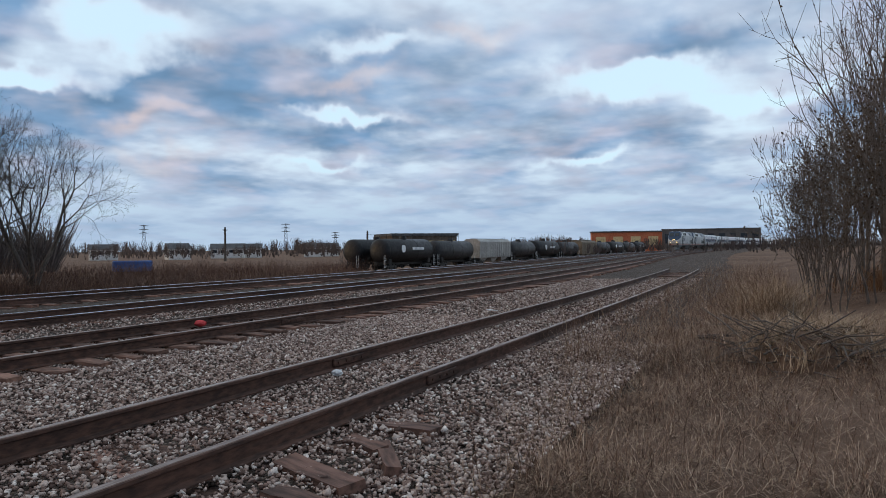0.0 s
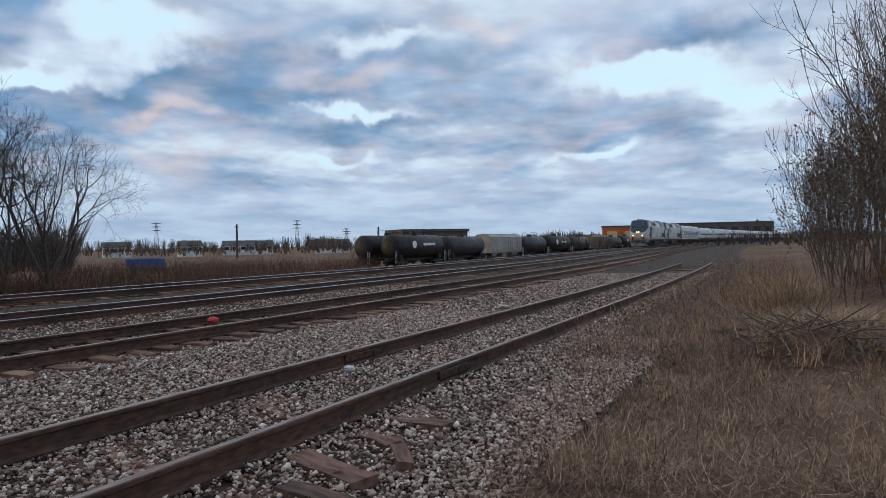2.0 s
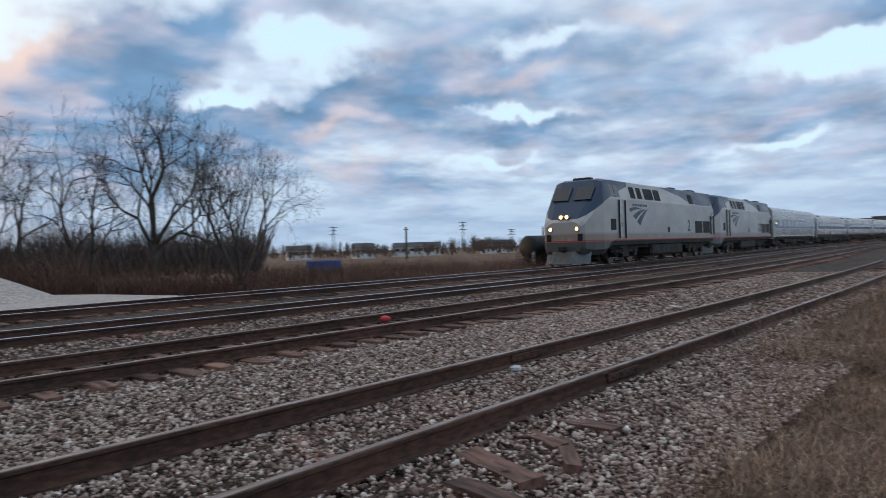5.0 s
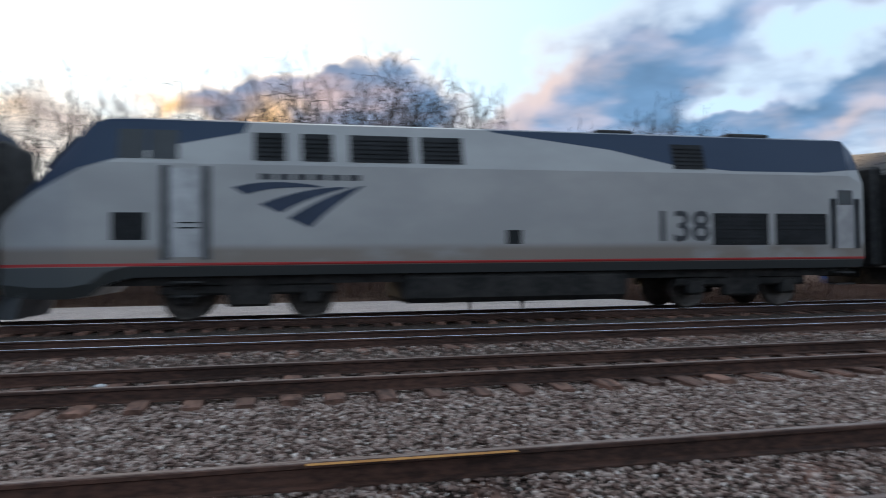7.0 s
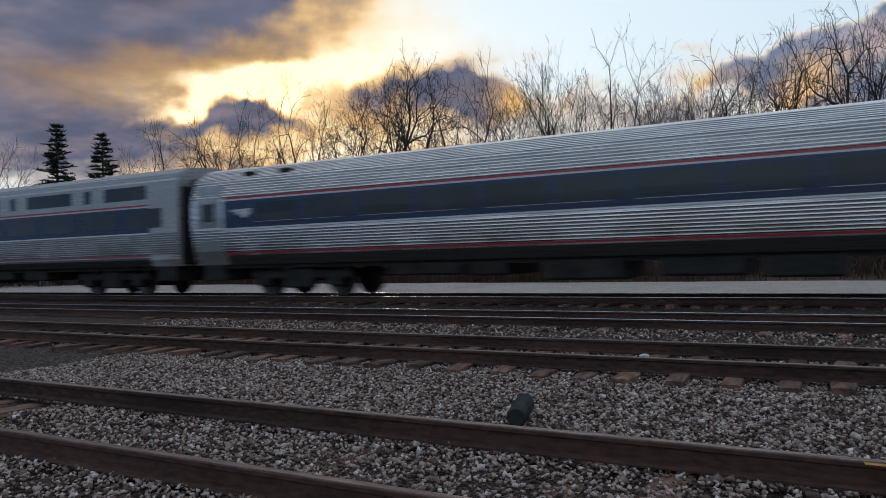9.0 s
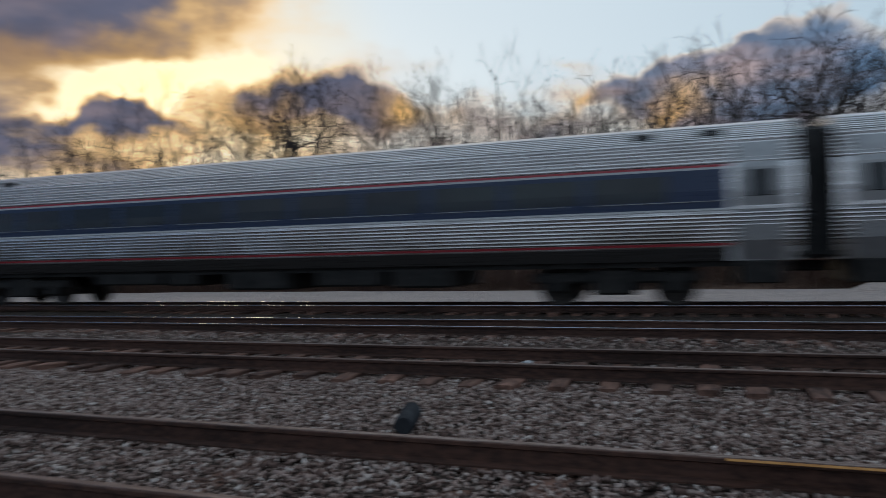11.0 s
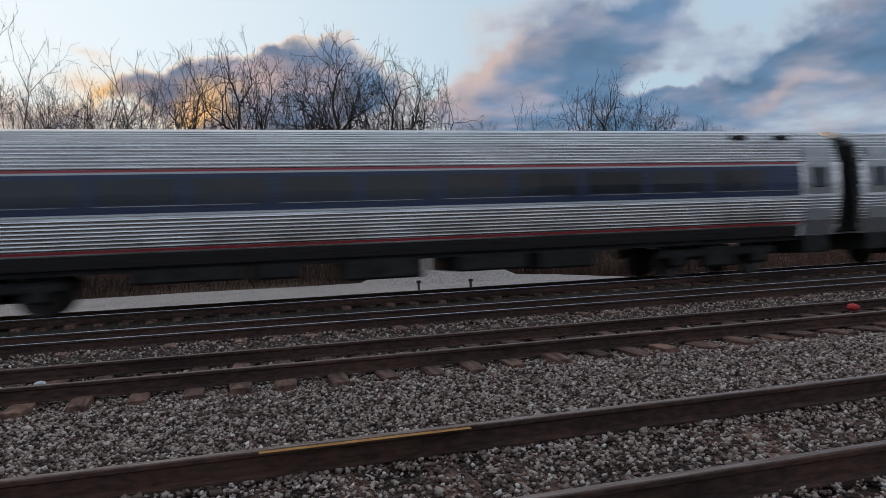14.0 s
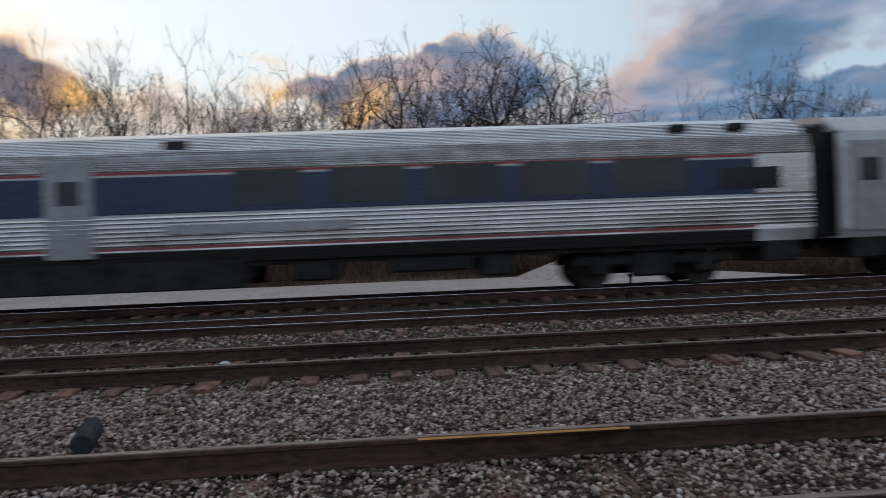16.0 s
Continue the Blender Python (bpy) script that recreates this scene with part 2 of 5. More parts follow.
def build_steel(n, b, dull=(0.64, 0.625, 0.625), bright=(0.86, 0.845, 0.845), metal=0.92):
    """Ribbed stainless steel with red, white and blue bands along the windows."""
    v = coords(n)
    x, y, z = n.split(v)
    f = n.noise(n.vec("MULTIPLY", v, (0.25, 1, 6)), 2.5, 5)
    g = n.noise(n.vec("MULTIPLY", v, (0.6, 1, 1)), 0.7, 3)
    c = n.mix(n.smooth(f, 0.3, 0.7), dull, bright)
    c = n.mix(n.math("MULTIPLY", n.smooth(z, 2.0, 1.2), n.smooth(g, 0.35, 0.65)), c, (0.22, 0.18, 0.15))

    def band(lo, hi):
        return n.math("MULTIPLY", n.smooth(z, lo - 0.006, lo + 0.006), n.smooth(z, hi + 0.006, hi - 0.006))
    inner = n.math("MULTIPLY", n.smooth(x, 1.62, 1.64), n.smooth(x, 24.34, 24.32))
    paint = 0.0
    for lo, hi, q in ((2.08, 2.90, (0.018, 0.034, 0.085)), (2.90, 2.945, (0.50, 0.50, 0.50)), (2.945, 3.0, (0.38, 0.03, 0.045)), (2.03, 2.08, (0.62, 0.62, 0.62)), (1.30, 1.36, (0.33, 0.03, 0.04))):
        k = n.math("MULTIPLY", band(lo, hi), inner)
        c = n.mix(k, c, q)
        paint = n.math("ADD", paint, k)
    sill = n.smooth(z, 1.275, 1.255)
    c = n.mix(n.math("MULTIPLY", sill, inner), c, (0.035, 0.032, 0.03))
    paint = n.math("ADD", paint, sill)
    n.set(b.inputs["Base Color"], c)
    n.set(b.inputs["Metallic"], n.smooth(paint, 0.0, 1.0, metal, 0.0))
    n.set(b.inputs["Roughness"], n.smooth(f, 0.3, 0.7, 0.36, 0.24))


M = {
    # bed toned dark so gaps between the loose stones look shaded
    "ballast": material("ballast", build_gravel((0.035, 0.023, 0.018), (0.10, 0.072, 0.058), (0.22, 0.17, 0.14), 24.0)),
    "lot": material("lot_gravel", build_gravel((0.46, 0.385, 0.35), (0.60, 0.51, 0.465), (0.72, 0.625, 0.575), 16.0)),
    "ground": material("dry_ground", build_ground),
    "stone": island("ballast_stone", [(0.0, (0.06, 0.034, 0.027)), (0.3, (0.19, 0.122, 0.099)), (0.65, (0.365, 0.268, 0.228)), (0.93, (0.50, 0.405, 0.352)), (1.0, (0.72, 0.64, 0.585))]),
    "rail": plain("rusty_rail", (0.028, 0.0125, 0.008), (0.10, 0.043, 0.027), 0.75, 0.1, 30, 2.0, 0.3, (0.3, 1, 1)),
    "head": plain("worn_rail_head", (0.15, 0.095, 0.075), (0.34, 0.26, 0.225), 0.45, 0.5, 30, 0.7, 0.1, (0.1, 1, 1)),
    "shiny": plain("polished_rail_head", (0.40, 0.42, 0.46), (0.62, 0.64, 0.68), 0.22, 0.95, 20, 1.0, 0.03, (0.1, 1, 1)),
    "tie": plain("weathered_tie", (0.055, 0.028, 0.02), (0.235, 0.122, 0.085), 0.9, 0.0, 14, 2.0, 0.6, (1.2, 0.25, 1.2), 0.45),
    "plank": plain("split_timber", (0.048, 0.025, 0.018), (0.19, 0.094, 0.067), 0.9, 0.0, 16, 2.0, 0.6, (0.25, 1.3, 1.3), 0.4),
    "livery": material("locomotive_paint", build_livery),
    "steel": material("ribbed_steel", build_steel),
    "satin": material("satin_steel", lambda n, b: build_steel(n, b, (0.38, 0.37, 0.365), (0.45, 0.44, 0.435), 0.45)),
    "smooth": plain("smooth_steel", (0.32, 0.32, 0.325), (0.43, 0.43, 0.435), 0.4, 0.7, 5, 0.6, 0.03),
    "white": plain("pale_car_paint", (0.50, 0.50, 0.49), (0.62, 0.61, 0.60), 0.45, 0.0, 5, 0.6, 0.03),
    "black": plain("sooty_black", (0.012, 0.012, 0.013), (0.035, 0.033, 0.032), 0.7, 0.0, 6, 1.0, 0.1),
    "under": plain("grimy_underframe", (0.009, 0.0085, 0.008), (0.03, 0.026, 0.023), 0.8, 0.1, 8, 1.5, 0.2),
    "wheel": plain("wheel_steel", (0.04, 0.035, 0.03), (0.12, 0.10, 0.09), 0.5, 0.6, 10, 2.0, 0.1),
    "glass": plain("dark_tinted_glass", (0.012, 0.015, 0.02), (0.02, 0.024, 0.03), 0.08, 0.0, 3, 0.5, 0.0),
    "grille": plain("dark_grille", (0.008, 0.009, 0.01), (0.02, 0.021, 0.024), 0.6, 0.0, 20, 2.0, 0.2, spec=0.25),
    "blue": plain("deep_blue_paint", (0.010, 0.024, 0.055), (0.014, 0.032, 0.075), 0.4, 0.0, 6, 1.0, 0.02),
    "grey": plain("grey_marking", (0.028, 0.03, 0.036), (0.045, 0.048, 0.055), 0.5, 0.0, 6, 1.0, 0.02),
    "shade": plain("shaded_grey_paint", (0.10, 0.105, 0.115), (0.15, 0.155, 0.165), 0.5, 0.2, 6, 1.0, 0.02),
    "mark": plain("white_marking", (0.55, 0.56, 0.58), (0.7, 0.71, 0.72), 0.5, 0.0, 6, 1.0, 0.02),
    "tank": plain("black_tank_paint", (0.008, 0.008, 0.01), (0.022, 0.021, 0.021), 0.5, 0.0, 3, 0.4, 0.05, spec=0.3),
    "tankgrey": plain("grey_tank_paint", (0.022, 0.022, 0.025), (0.05, 0.048, 0.047), 0.5, 0.0, 3, 0.4, 0.05, spec=0.3),
    "hopper": plain("faded_hopper_paint", (0.22, 0.21, 0.20), (0.36, 0.35, 0.33), 0.7, 0.0, 4, 0.5, 0.1),
    "rusty": plain("brown_hopper_paint", (0.11, 0.085, 0.06), (0.20, 0.16, 0.12), 0.8, 0.0, 4, 0.5, 0.1),
    "bark": plain("grey_bark", (0.028, 0.022, 0.019), (0.085, 0.068, 0.056), 0.95, 0.0, 12, 1.5, 0.5, (1, 1, 0.3)),
    "twig": plain("dark_twig", (0.03, 0.025, 0.024), (0.07, 0.057, 0.054), 0.95, 0.0, 5, 0.6, 0.0),
    "sap": plain("pale_sapling_bark", (0.07, 0.055, 0.046), (0.17, 0.135, 0.115), 0.95, 0.0, 5, 0.6, 0.0),
    "deadleaf": island("dead_leaves", [(0.0, (0.04, 0.028, 0.02)), (1.0, (0.12, 0.08, 0.05))], 0.95, 3.0, 0.0),
    "redtwig": island("red_brown_brush", [(0.0, (0.05, 0.03, 0.026)), (0.5, (0.095, 0.053, 0.042)), (0.85, (0.14, 0.082, 0.058)), (1.0, (0.24, 0.155, 0.095))], 0.95, 3.0, 0.0),
    "straw": island("dry_grass_blades", [(0.0, (0.07, 0.039, 0.028)), (0.4, (0.18, 0.108, 0.074)), (0.8, (0.33, 0.218, 0.152)), (1.0, (0.56, 0.42, 0.31))], 0.95, 3.0, 0.0),
    "gold": island("golden_grass", [(0.0, (0.16, 0.10, 0.062)), (0.5, (0.31, 0.205, 0.13)), (1.0, (0.50, 0.38, 0.265))], 0.95, 3.0, 0.0),
    "rustgrass": island("rust_brown_grass", [(0.0, (0.10, 0.05, 0.028)), (0.5, (0.19, 0.10, 0.052)), (1.0, (0.28, 0.16, 0.085))], 0.95, 3.0, 0.0),
    "needle": island("pine_needles", [(0.0, (0.012, 0.022, 0.012)), (1.0, (0.03, 0.045, 0.022))], 0.9, 3.0, 0.0),
    "farwood": island("far_woods", [(0.0, (0.05, 0.043, 0.045)), (0.5, (0.08, 0.066, 0.065)), (1.0, (0.115, 0.092, 0.082))], 0.95, 1.0, 0.0),
    "brick": plain("orange_brick", (0.30, 0.085, 0.04), (0.42, 0.14, 0.07), 0.9, 0.0, 2, 0.2, 0.1),
    "cream": plain("cream_wall", (0.42, 0.33, 0.17), (0.55, 0.45, 0.26), 0.85, 0.0, 2, 0.2, 0.05),
    "timber": plain("brown_timber_wall", (0.06, 0.045, 0.035), (0.12, 0.09, 0.07), 0.85, 0.0, 2, 0.2, 0.05),
    "siding": plain("pale_siding", (0.45, 0.44, 0.43), (0.6, 0.59, 0.57), 0.8, 0.0, 2, 0.2, 0.05),
    "roof": plain("dark_roof", (0.05, 0.05, 0.055), (0.10, 0.098, 0.10), 0.9, 0.0, 3, 0.3, 0.1),
    "container": plain("blue_tarpaulin", (0.02, 0.05, 0.16), (0.035, 0.09, 0.26), 0.7, 0.0, 3, 0.4, 0.05),
    "wood": plain("grey_pole_wood", (0.05, 0.04, 0.033), (0.11, 0.09, 0.075), 0.9, 0.0, 10, 1.0, 0.3, (1, 1, 0.2)),
    "galv": plain("galvanised_steel", (0.10, 0.105, 0.11), (0.16, 0.165, 0.17), 0.6, 0.5, 3, 0.5, 0.0),
    "red": plain("red_plastic", (0.45, 0.03, 0.035), (0.65, 0.06, 0.06), 0.6, 0.0, 8, 2, 0.1),
    "litter": plain("white_litter", (0.45, 0.45, 0.46), (0.66, 0.66, 0.66), 0.8, 0.0, 20, 3, 0.3),
    "rubber": plain("black_rubber", (0.012, 0.014, 0.018), (0.03, 0.034, 0.04), 0.7, 0.0, 10, 2, 0.2),
    "orange": plain("orange_rail_paint", (0.35, 0.15, 0.03), (0.5, 0.24, 0.05), 0.8, 0.0, 12, 2, 0.1),
}


def lamp_material(name, colour, power):
    m = bpy.data.materials.new(name)
    m.use_nodes = True
    b = m.node_tree.nodes["Principled BSDF"]
    b.inputs["Base Color"].default_value = (0.8, 0.8, 0.75, 1)
    b.inputs["Emission Color"].default_value = (*colour, 1)
    b.inputs["Emission Strength"].default_value = power
    return m


M["headlight"] = lamp_material("headlight_glow", (1.0, 0.62, 0.2), 3.5)
M["amber"] = lamp_material("amber_sign_glow", (1.0, 0.7, 0.05), 1.6)


# ---------- mesh helpers ----------
class Shape:
    """Vertices and faces gathered for one mesh."""

    def __init__(self):
        self.v, self.f = [], []

    def add(self, verts, faces):
        o = len(self.v)
        self.v += [tuple(p) for p in verts]
        self.f += [tuple(i + o for i in q) for q in faces]
        return self

    def box(self, x0, x1, y0, y1, z0, z1, bevel=0.0):
        if bevel <= 0:
            p = [(x, y, z) for x in (x0, x1) for y in (y0, y1) for z in (z0, z1)]
            return self.add(p, [(0, 1, 3, 2), (4, 6, 7, 5), (0, 4, 5, 1), (2, 3, 7, 6), (0, 2, 6, 4), (1, 5, 7, 3)])
        b = min(bevel, (x1 - x0) / 3, (y1 - y0) / 3, (z1 - z0) / 3)
        ring = lambda d, z: [(x0 + d, y0 + b, z), (x0 + b, y0 + d, z), (x1 - b, y0 + d, z), (x1 - d, y0 + b, z), (x1 - d, y1 - b, z), (x1 - b, y1 - d, z), (x0 + b, y1 - d, z), (x0 + d, y1 - b, z)]
        return self.loft([ring(b, z0), ring(0, z0 + b), ring(0, z1 - b), ring(b, z1)])

    def loft(self, rings, caps=True, closed=True):
        k = len(rings[0])
        verts = [p for r in rings for p in r]
        faces = []
        for i in range(len(rings) - 1):
            for j in range(k if closed else k - 1):
                a, b = i * k + j, i * k + (j + 1) % k
                faces.append((a, b, b + k, a + k))
        if caps:
            faces.append(tuple(reversed(range(k))))
            faces.append(tuple(range((len(rings) - 1) * k, len(rings) * k)))
        return self.add(verts, faces)

    def tube(self, a, b, ra, rb, sides=6):
        a, b = Vector(a), Vector(b)
        d = (b - a).normalized()
        u = d.orthogonal().normalized()
        w = d.cross(u)
        ang = [2 * math.pi * i / sides for i in range(sides)]
        return self.loft([[a + (u * math.cos(t) + w * math.sin(t)) * ra for t in ang], [b + (u * math.cos(t) + w * math.sin(t)) * rb for t in ang]])

    def wheel(self, x, y, z, r, t, sides=20):
        ang = [2 * math.pi * i / sides for i in range(sides)]
        ring = lambda rr, yy: [(x + rr * math.cos(a), yy, z + rr * math.sin(a)) for a in ang]
        return self.loft([ring(r * 0.35, y - t * 0.2), ring(r * 0.8, y - t * 0.1), ring(r * 0.86, y - t * 0.5), ring(r * 0.97, y - t * 0.5), ring(r, y - t * 0.35), ring(r, y + t * 0.3), ring(r * 1.05, y + t * 0.35), ring(r * 1.05, y + t * 0.5), ring(r * 0.35, y + t * 0.5)])

    def mesh(self, name, mat, smooth=False):
        me = bpy.data.meshes.new(name)
        me.from_pydata(self.v, [], self.f)
        me.update()
        if isinstance(mat, str):
            me.materials.append(M[mat])
        if smooth:
            me.polygons.foreach_set("use_smooth", [True] * len(me.polygons))
        return me


def part(name, shape, mat, parent, label="", smooth=False, at=None):
    """One mesh object, under its thing or part."""
    ob = new(name, shape.mesh(name, mat, smooth))
    ob.parent = parent
    if at is not None:
        ob.matrix_basis = at
    if label:
        ob["label"] = label
    return ob


def thing(name, label, category, group="", kind="", at=None):
    ob = new(name)
    ob.empty_display_size = 0.2
    if at is not None:
        ob.matrix_basis = at
    return tagged(ob, label, category, group, kind)


def single(name, shape, mat, label, category, group="", kind="", smooth=False, at=None):
    ob = new(name, shape.mesh(name, mat, smooth))
    if at is not None:
        ob.matrix_basis = at
    return tagged(ob, label, category, group, kind)


# ---------- plan ----------
BEND_X = (-400, 0, 30, 60, 84, 134, 164, 206, 258, 310, 362, 500, 900)
BEND_Y = (0, 0, 0.5, 2.6, 5.2, 7.8, 8.2, 7.6, 5.8, 3.0, -0.5, -14, -70)
_gx = np.arange(-400, 901, 1.0)
_gy = np.interp(_gx, BEND_X, BEND_Y)
for _ in range(3):
    _gy = np.convolve(np.pad(_gy, 12, "edge"), np.ones(25) / 25, "valid")


def bend(x):
    """How far the tracks swing away from a straight line, at x along them."""
    return float(np.interp(x, _gx, _gy))


SIDING, SECOND, THIRD, MAIN = 3.945, 9.04, 13.56, 17.62
GAUGE = 1.435 + 0.07
MAIN_LIFT = 0.12


# ---------- ground ----------
def bank(x, y):
    """The height of the ground beside the tracks: a low bank that rises away from them."""
    k = max(0.0, min(1.0, (1.2 - y) / 7.0))
    k = k * k * (3 - 2 * k)
    g = max(0.0, min(1.0, (x - 4.0) / 9.0))
    return -0.12 + 1.3 * k * g + 0.09 * noise.noise((x * 0.5, y * 0.5, 0.3)) + 0.035 * noise.noise((x * 2.1, y * 2.1, 4.0))


def land(x, y):
    """The ground's height anywhere: the bank on one side, and a fall to the lower yard beyond the embankment."""
    off = y - bend(max(-400, min(900, x)))
    if off > 2.0 and abs(x) < 1200 and y < 2000:
        if off < 20.5:
            return -0.35
        a, c = max(0, min(1, (off - 20.5) / 8)), max(0, min(1, (x - 12) / 22))
        far = max(0, min(1, (430 - x) / 170))
        return -0.3 - 1.7 * a * a * (3 - 2 * a) * c * c * (3 - 2 * c) * far
    return bank(x, y) if math.hypot(x, y) < 80 else -0.12


def grid_sheet(xs, ys, height):
    s = Shape()
    verts = [(x, y, height(x, y)) for x in xs for y in ys]
    k = len(ys)
    faces = [(i * k + j, (i + 1) * k + j, (i + 1) * k + j + 1, i * k + j + 1) for i in range(len(xs) - 1) for j in range(k - 1)]
    return s.add(verts, faces)


def spread(near, far, step, grow):
    out, x, d = [], near, step
    while x < far:
        out.append(x)
        x += d
        d *= grow
    return out + [far]


def make_ground():
    pos = spread(0, 4500, 0.35, 1.09)
    axis = sorted({-v for v in pos} | set(pos))
    ys = sorted({-v + 1 for v in pos} | {v + 1 for v in pos})

    single("ground", grid_sheet(axis, ys, land), "ground", "brown winter ground with dry grass and soil", "ground", kind="structure", smooth=True)
    xs = [-400 + 4 * i for i in range(70)] + [-120 + 1.0 * i for i in range(80)] + [-40 + 0.4 * i for i in range(230)] + [52 + 2.0 * i for i in range(100)] + [252 + 10 * i for i in range(60)]
    offs = [1.2, 1.9, 2.4] + [2.7 + 0.3 * i for i in range(56)] + [19.6, 20.6, 21.3]

    def bed(x, o):
        z = -0.045 + 0.02 * noise.noise((x * 0.8, o * 0.8, 1.0)) + 0.02 * noise.noise((x * 3.0, o * 3.0, 2.0))
        mid = abs(((o - 6.5) / 2.6))
        if abs(o - SIDING) < 1.2:
            z -= 0.012
        if mid < 1:
            z -= 0.05 * (1 - mid)
        if o > 15.3:
            z += 0.12 * min(1, (o - 15.3) / 0.7)
        if o < 2.4:
            z -= (2.4 - o) * 0.10
        if o > 19.6:
            z -= (o - 19.6) * 0.2
        return z
    s = Shape()
    k = len(offs)
    s.add([(x, o + bend(x), bed(x, o)) for x in xs for o in offs], [(i * k + j, (i + 1) * k + j, (i + 1) * k + j + 1, i * k + j + 1) for i in range(len(xs) - 1) for j in range(k - 1)])
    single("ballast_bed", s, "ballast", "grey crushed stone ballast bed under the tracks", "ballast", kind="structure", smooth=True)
    s = Shape()
    xs = [-140 + 2.0 * i for i in range(140)]
    offs = [20.9, 21.5, 23, 25, 27, 29, 31, 33, 34]
    k = len(offs)
    reach = lambda x, o: 20.9 + (o - 20.9) * (1 - 0.72 * max(0.0, min(1.0, (x - 26) / 16)))
    s.add([(x, reach(x, o) + bend(x) + (0 if o < 32 else 1.2 * noise.noise((x * 0.15, o, 0))), land(x, reach(x, o) + bend(x)) + 0.17 + 0.04 * noise.noise((x * 0.3, o * 0.3, 0))) for x in xs for o in offs], [(i * k + j, (i + 1) * k + j, (i + 1) * k + j + 1, i * k + j + 1) for i in range(len(xs) - 1) for j in range(k - 1)])
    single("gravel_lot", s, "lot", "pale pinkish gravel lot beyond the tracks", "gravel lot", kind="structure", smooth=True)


def rock(rng, size):
    """A crushed stone: a block with eight uneven corners, squashed and turned."""
    p = np.array([(x, y, z) for x in (-1, 1) for y in (-1, 1) for z in (-1, 1)]) * 0.66
    p = p * (1 + 0.36 * rng.uniform(-1, 1, (8, 3))) * size * np.array([rng.uniform(0.8, 1.5), rng.uniform(0.65, 1.1), rng.uniform(0.45, 0.85)])
    a, q, w = rng.uniform(0, 6.28), rng.uniform(-0.7, 0.7), rng.uniform(-0.6, 0.6)
    ca, sa, cq, sq, cw, sw = math.cos(a), math.sin(a), math.cos(q), math.sin(q), math.cos(w), math.sin(w)
    p = p @ np.array([[1, 0, 0], [0, cq, -sq], [0, sq, cq]]).T @ np.array([[cw, 0, sw], [0, 1, 0], [-sw, 0, cw]]).T
    return p @ np.array([[ca, -sa, 0], [sa, ca, 0], [0, 0, 1]]).T


BLOCK = np.array([(0, 1, 3), (0, 3, 2), (4, 6, 7), (4, 7, 5), (0, 4, 5), (0, 5, 1), (2, 3, 7), (2, 7, 6), (0, 2, 6), (0, 6, 4), (1, 5, 7), (1, 7, 3)])


def make_stones():
    rng = np.random.default_rng(5)
    shapes = [rock(rng, 1.0) for _ in range(90)]
    verts, faces, count = [], [], 0

    def scatter(n, x0, x1, o0, o1, lo, hi, z0=0.0):
        nonlocal count
        xs, os = rng.uniform(x0, x1, n), rng.uniform(o0, o1, n)
        for x, o in zip(xs, os):
            size = rng.uniform(lo, hi) * rng.uniform(0.7, 1.0)
            mid = abs((o - 6.5) / 2.6)
            z = z0 - (0.05 * (1 - mid) if mid < 1 else 0) + size * 0.15
            if abs(o - SECOND) < 1.4:
                z -= 0.03
            verts.append(shapes[rng.integers(90)] * size + (x, o + bend(x), z))
            faces.append(BLOCK + 8 * count)
            count += 1
    scatter(27000, -7, 12, 2.3, 4.6, 0.012, 0.025)
    scatter(62000, -10, 14, 4.6, 8.4, 0.013, 0.026)
    scatter(20000, 12, 32, 2.6, 8.4, 0.019, 0.036)
    scatter(18000, -14, 22, 8.2, 13.0, 0.016, 0.032)
    scatter(11000, 1.2, 11, 1.45, 2.45, 0.012, 0.026, -0.045)
    scatter(1500, -7, 14, 2.2, 8.2, 0.028, 0.044)
    me = bpy.data.meshes.new("ballast_stones")
    v, f = np.concatenate(verts), np.concatenate(faces)
    me.vertices.add(len(v))
    me.vertices.foreach_set("co", v.astype(np.float32).ravel())
    me.loops.add(3 * len(f))
    me.loops.foreach_set("vertex_index", f.astype(np.int32).ravel())
    me.polygons.add(len(f))
    me.polygons.foreach_set("loop_start", np.arange(0, 3 * len(f), 3, dtype=np.int32))
    me.update(calc_edges=True)
    me.validate()
    me.materials.append(M["stone"])
    tagged(new("ballast_stones", me), "loose grey and tan crushed stones of the ballast", "gravel", kind="stuff")


# ---------- tracks ----------
RAIL = ((-0.07, 0.0), (-0.07, 0.012), (-0.014, 0.03), (-0.012, 0.122), (-0.036, 0.134), (-0.036, 0.158), (-0.028, 0.166), (0.028, 0.166), (0.036, 0.158), (0.036, 0.134), (0.012, 0.122), (0.014, 0.03), (0.07, 0.012), (0.07, 0.0))


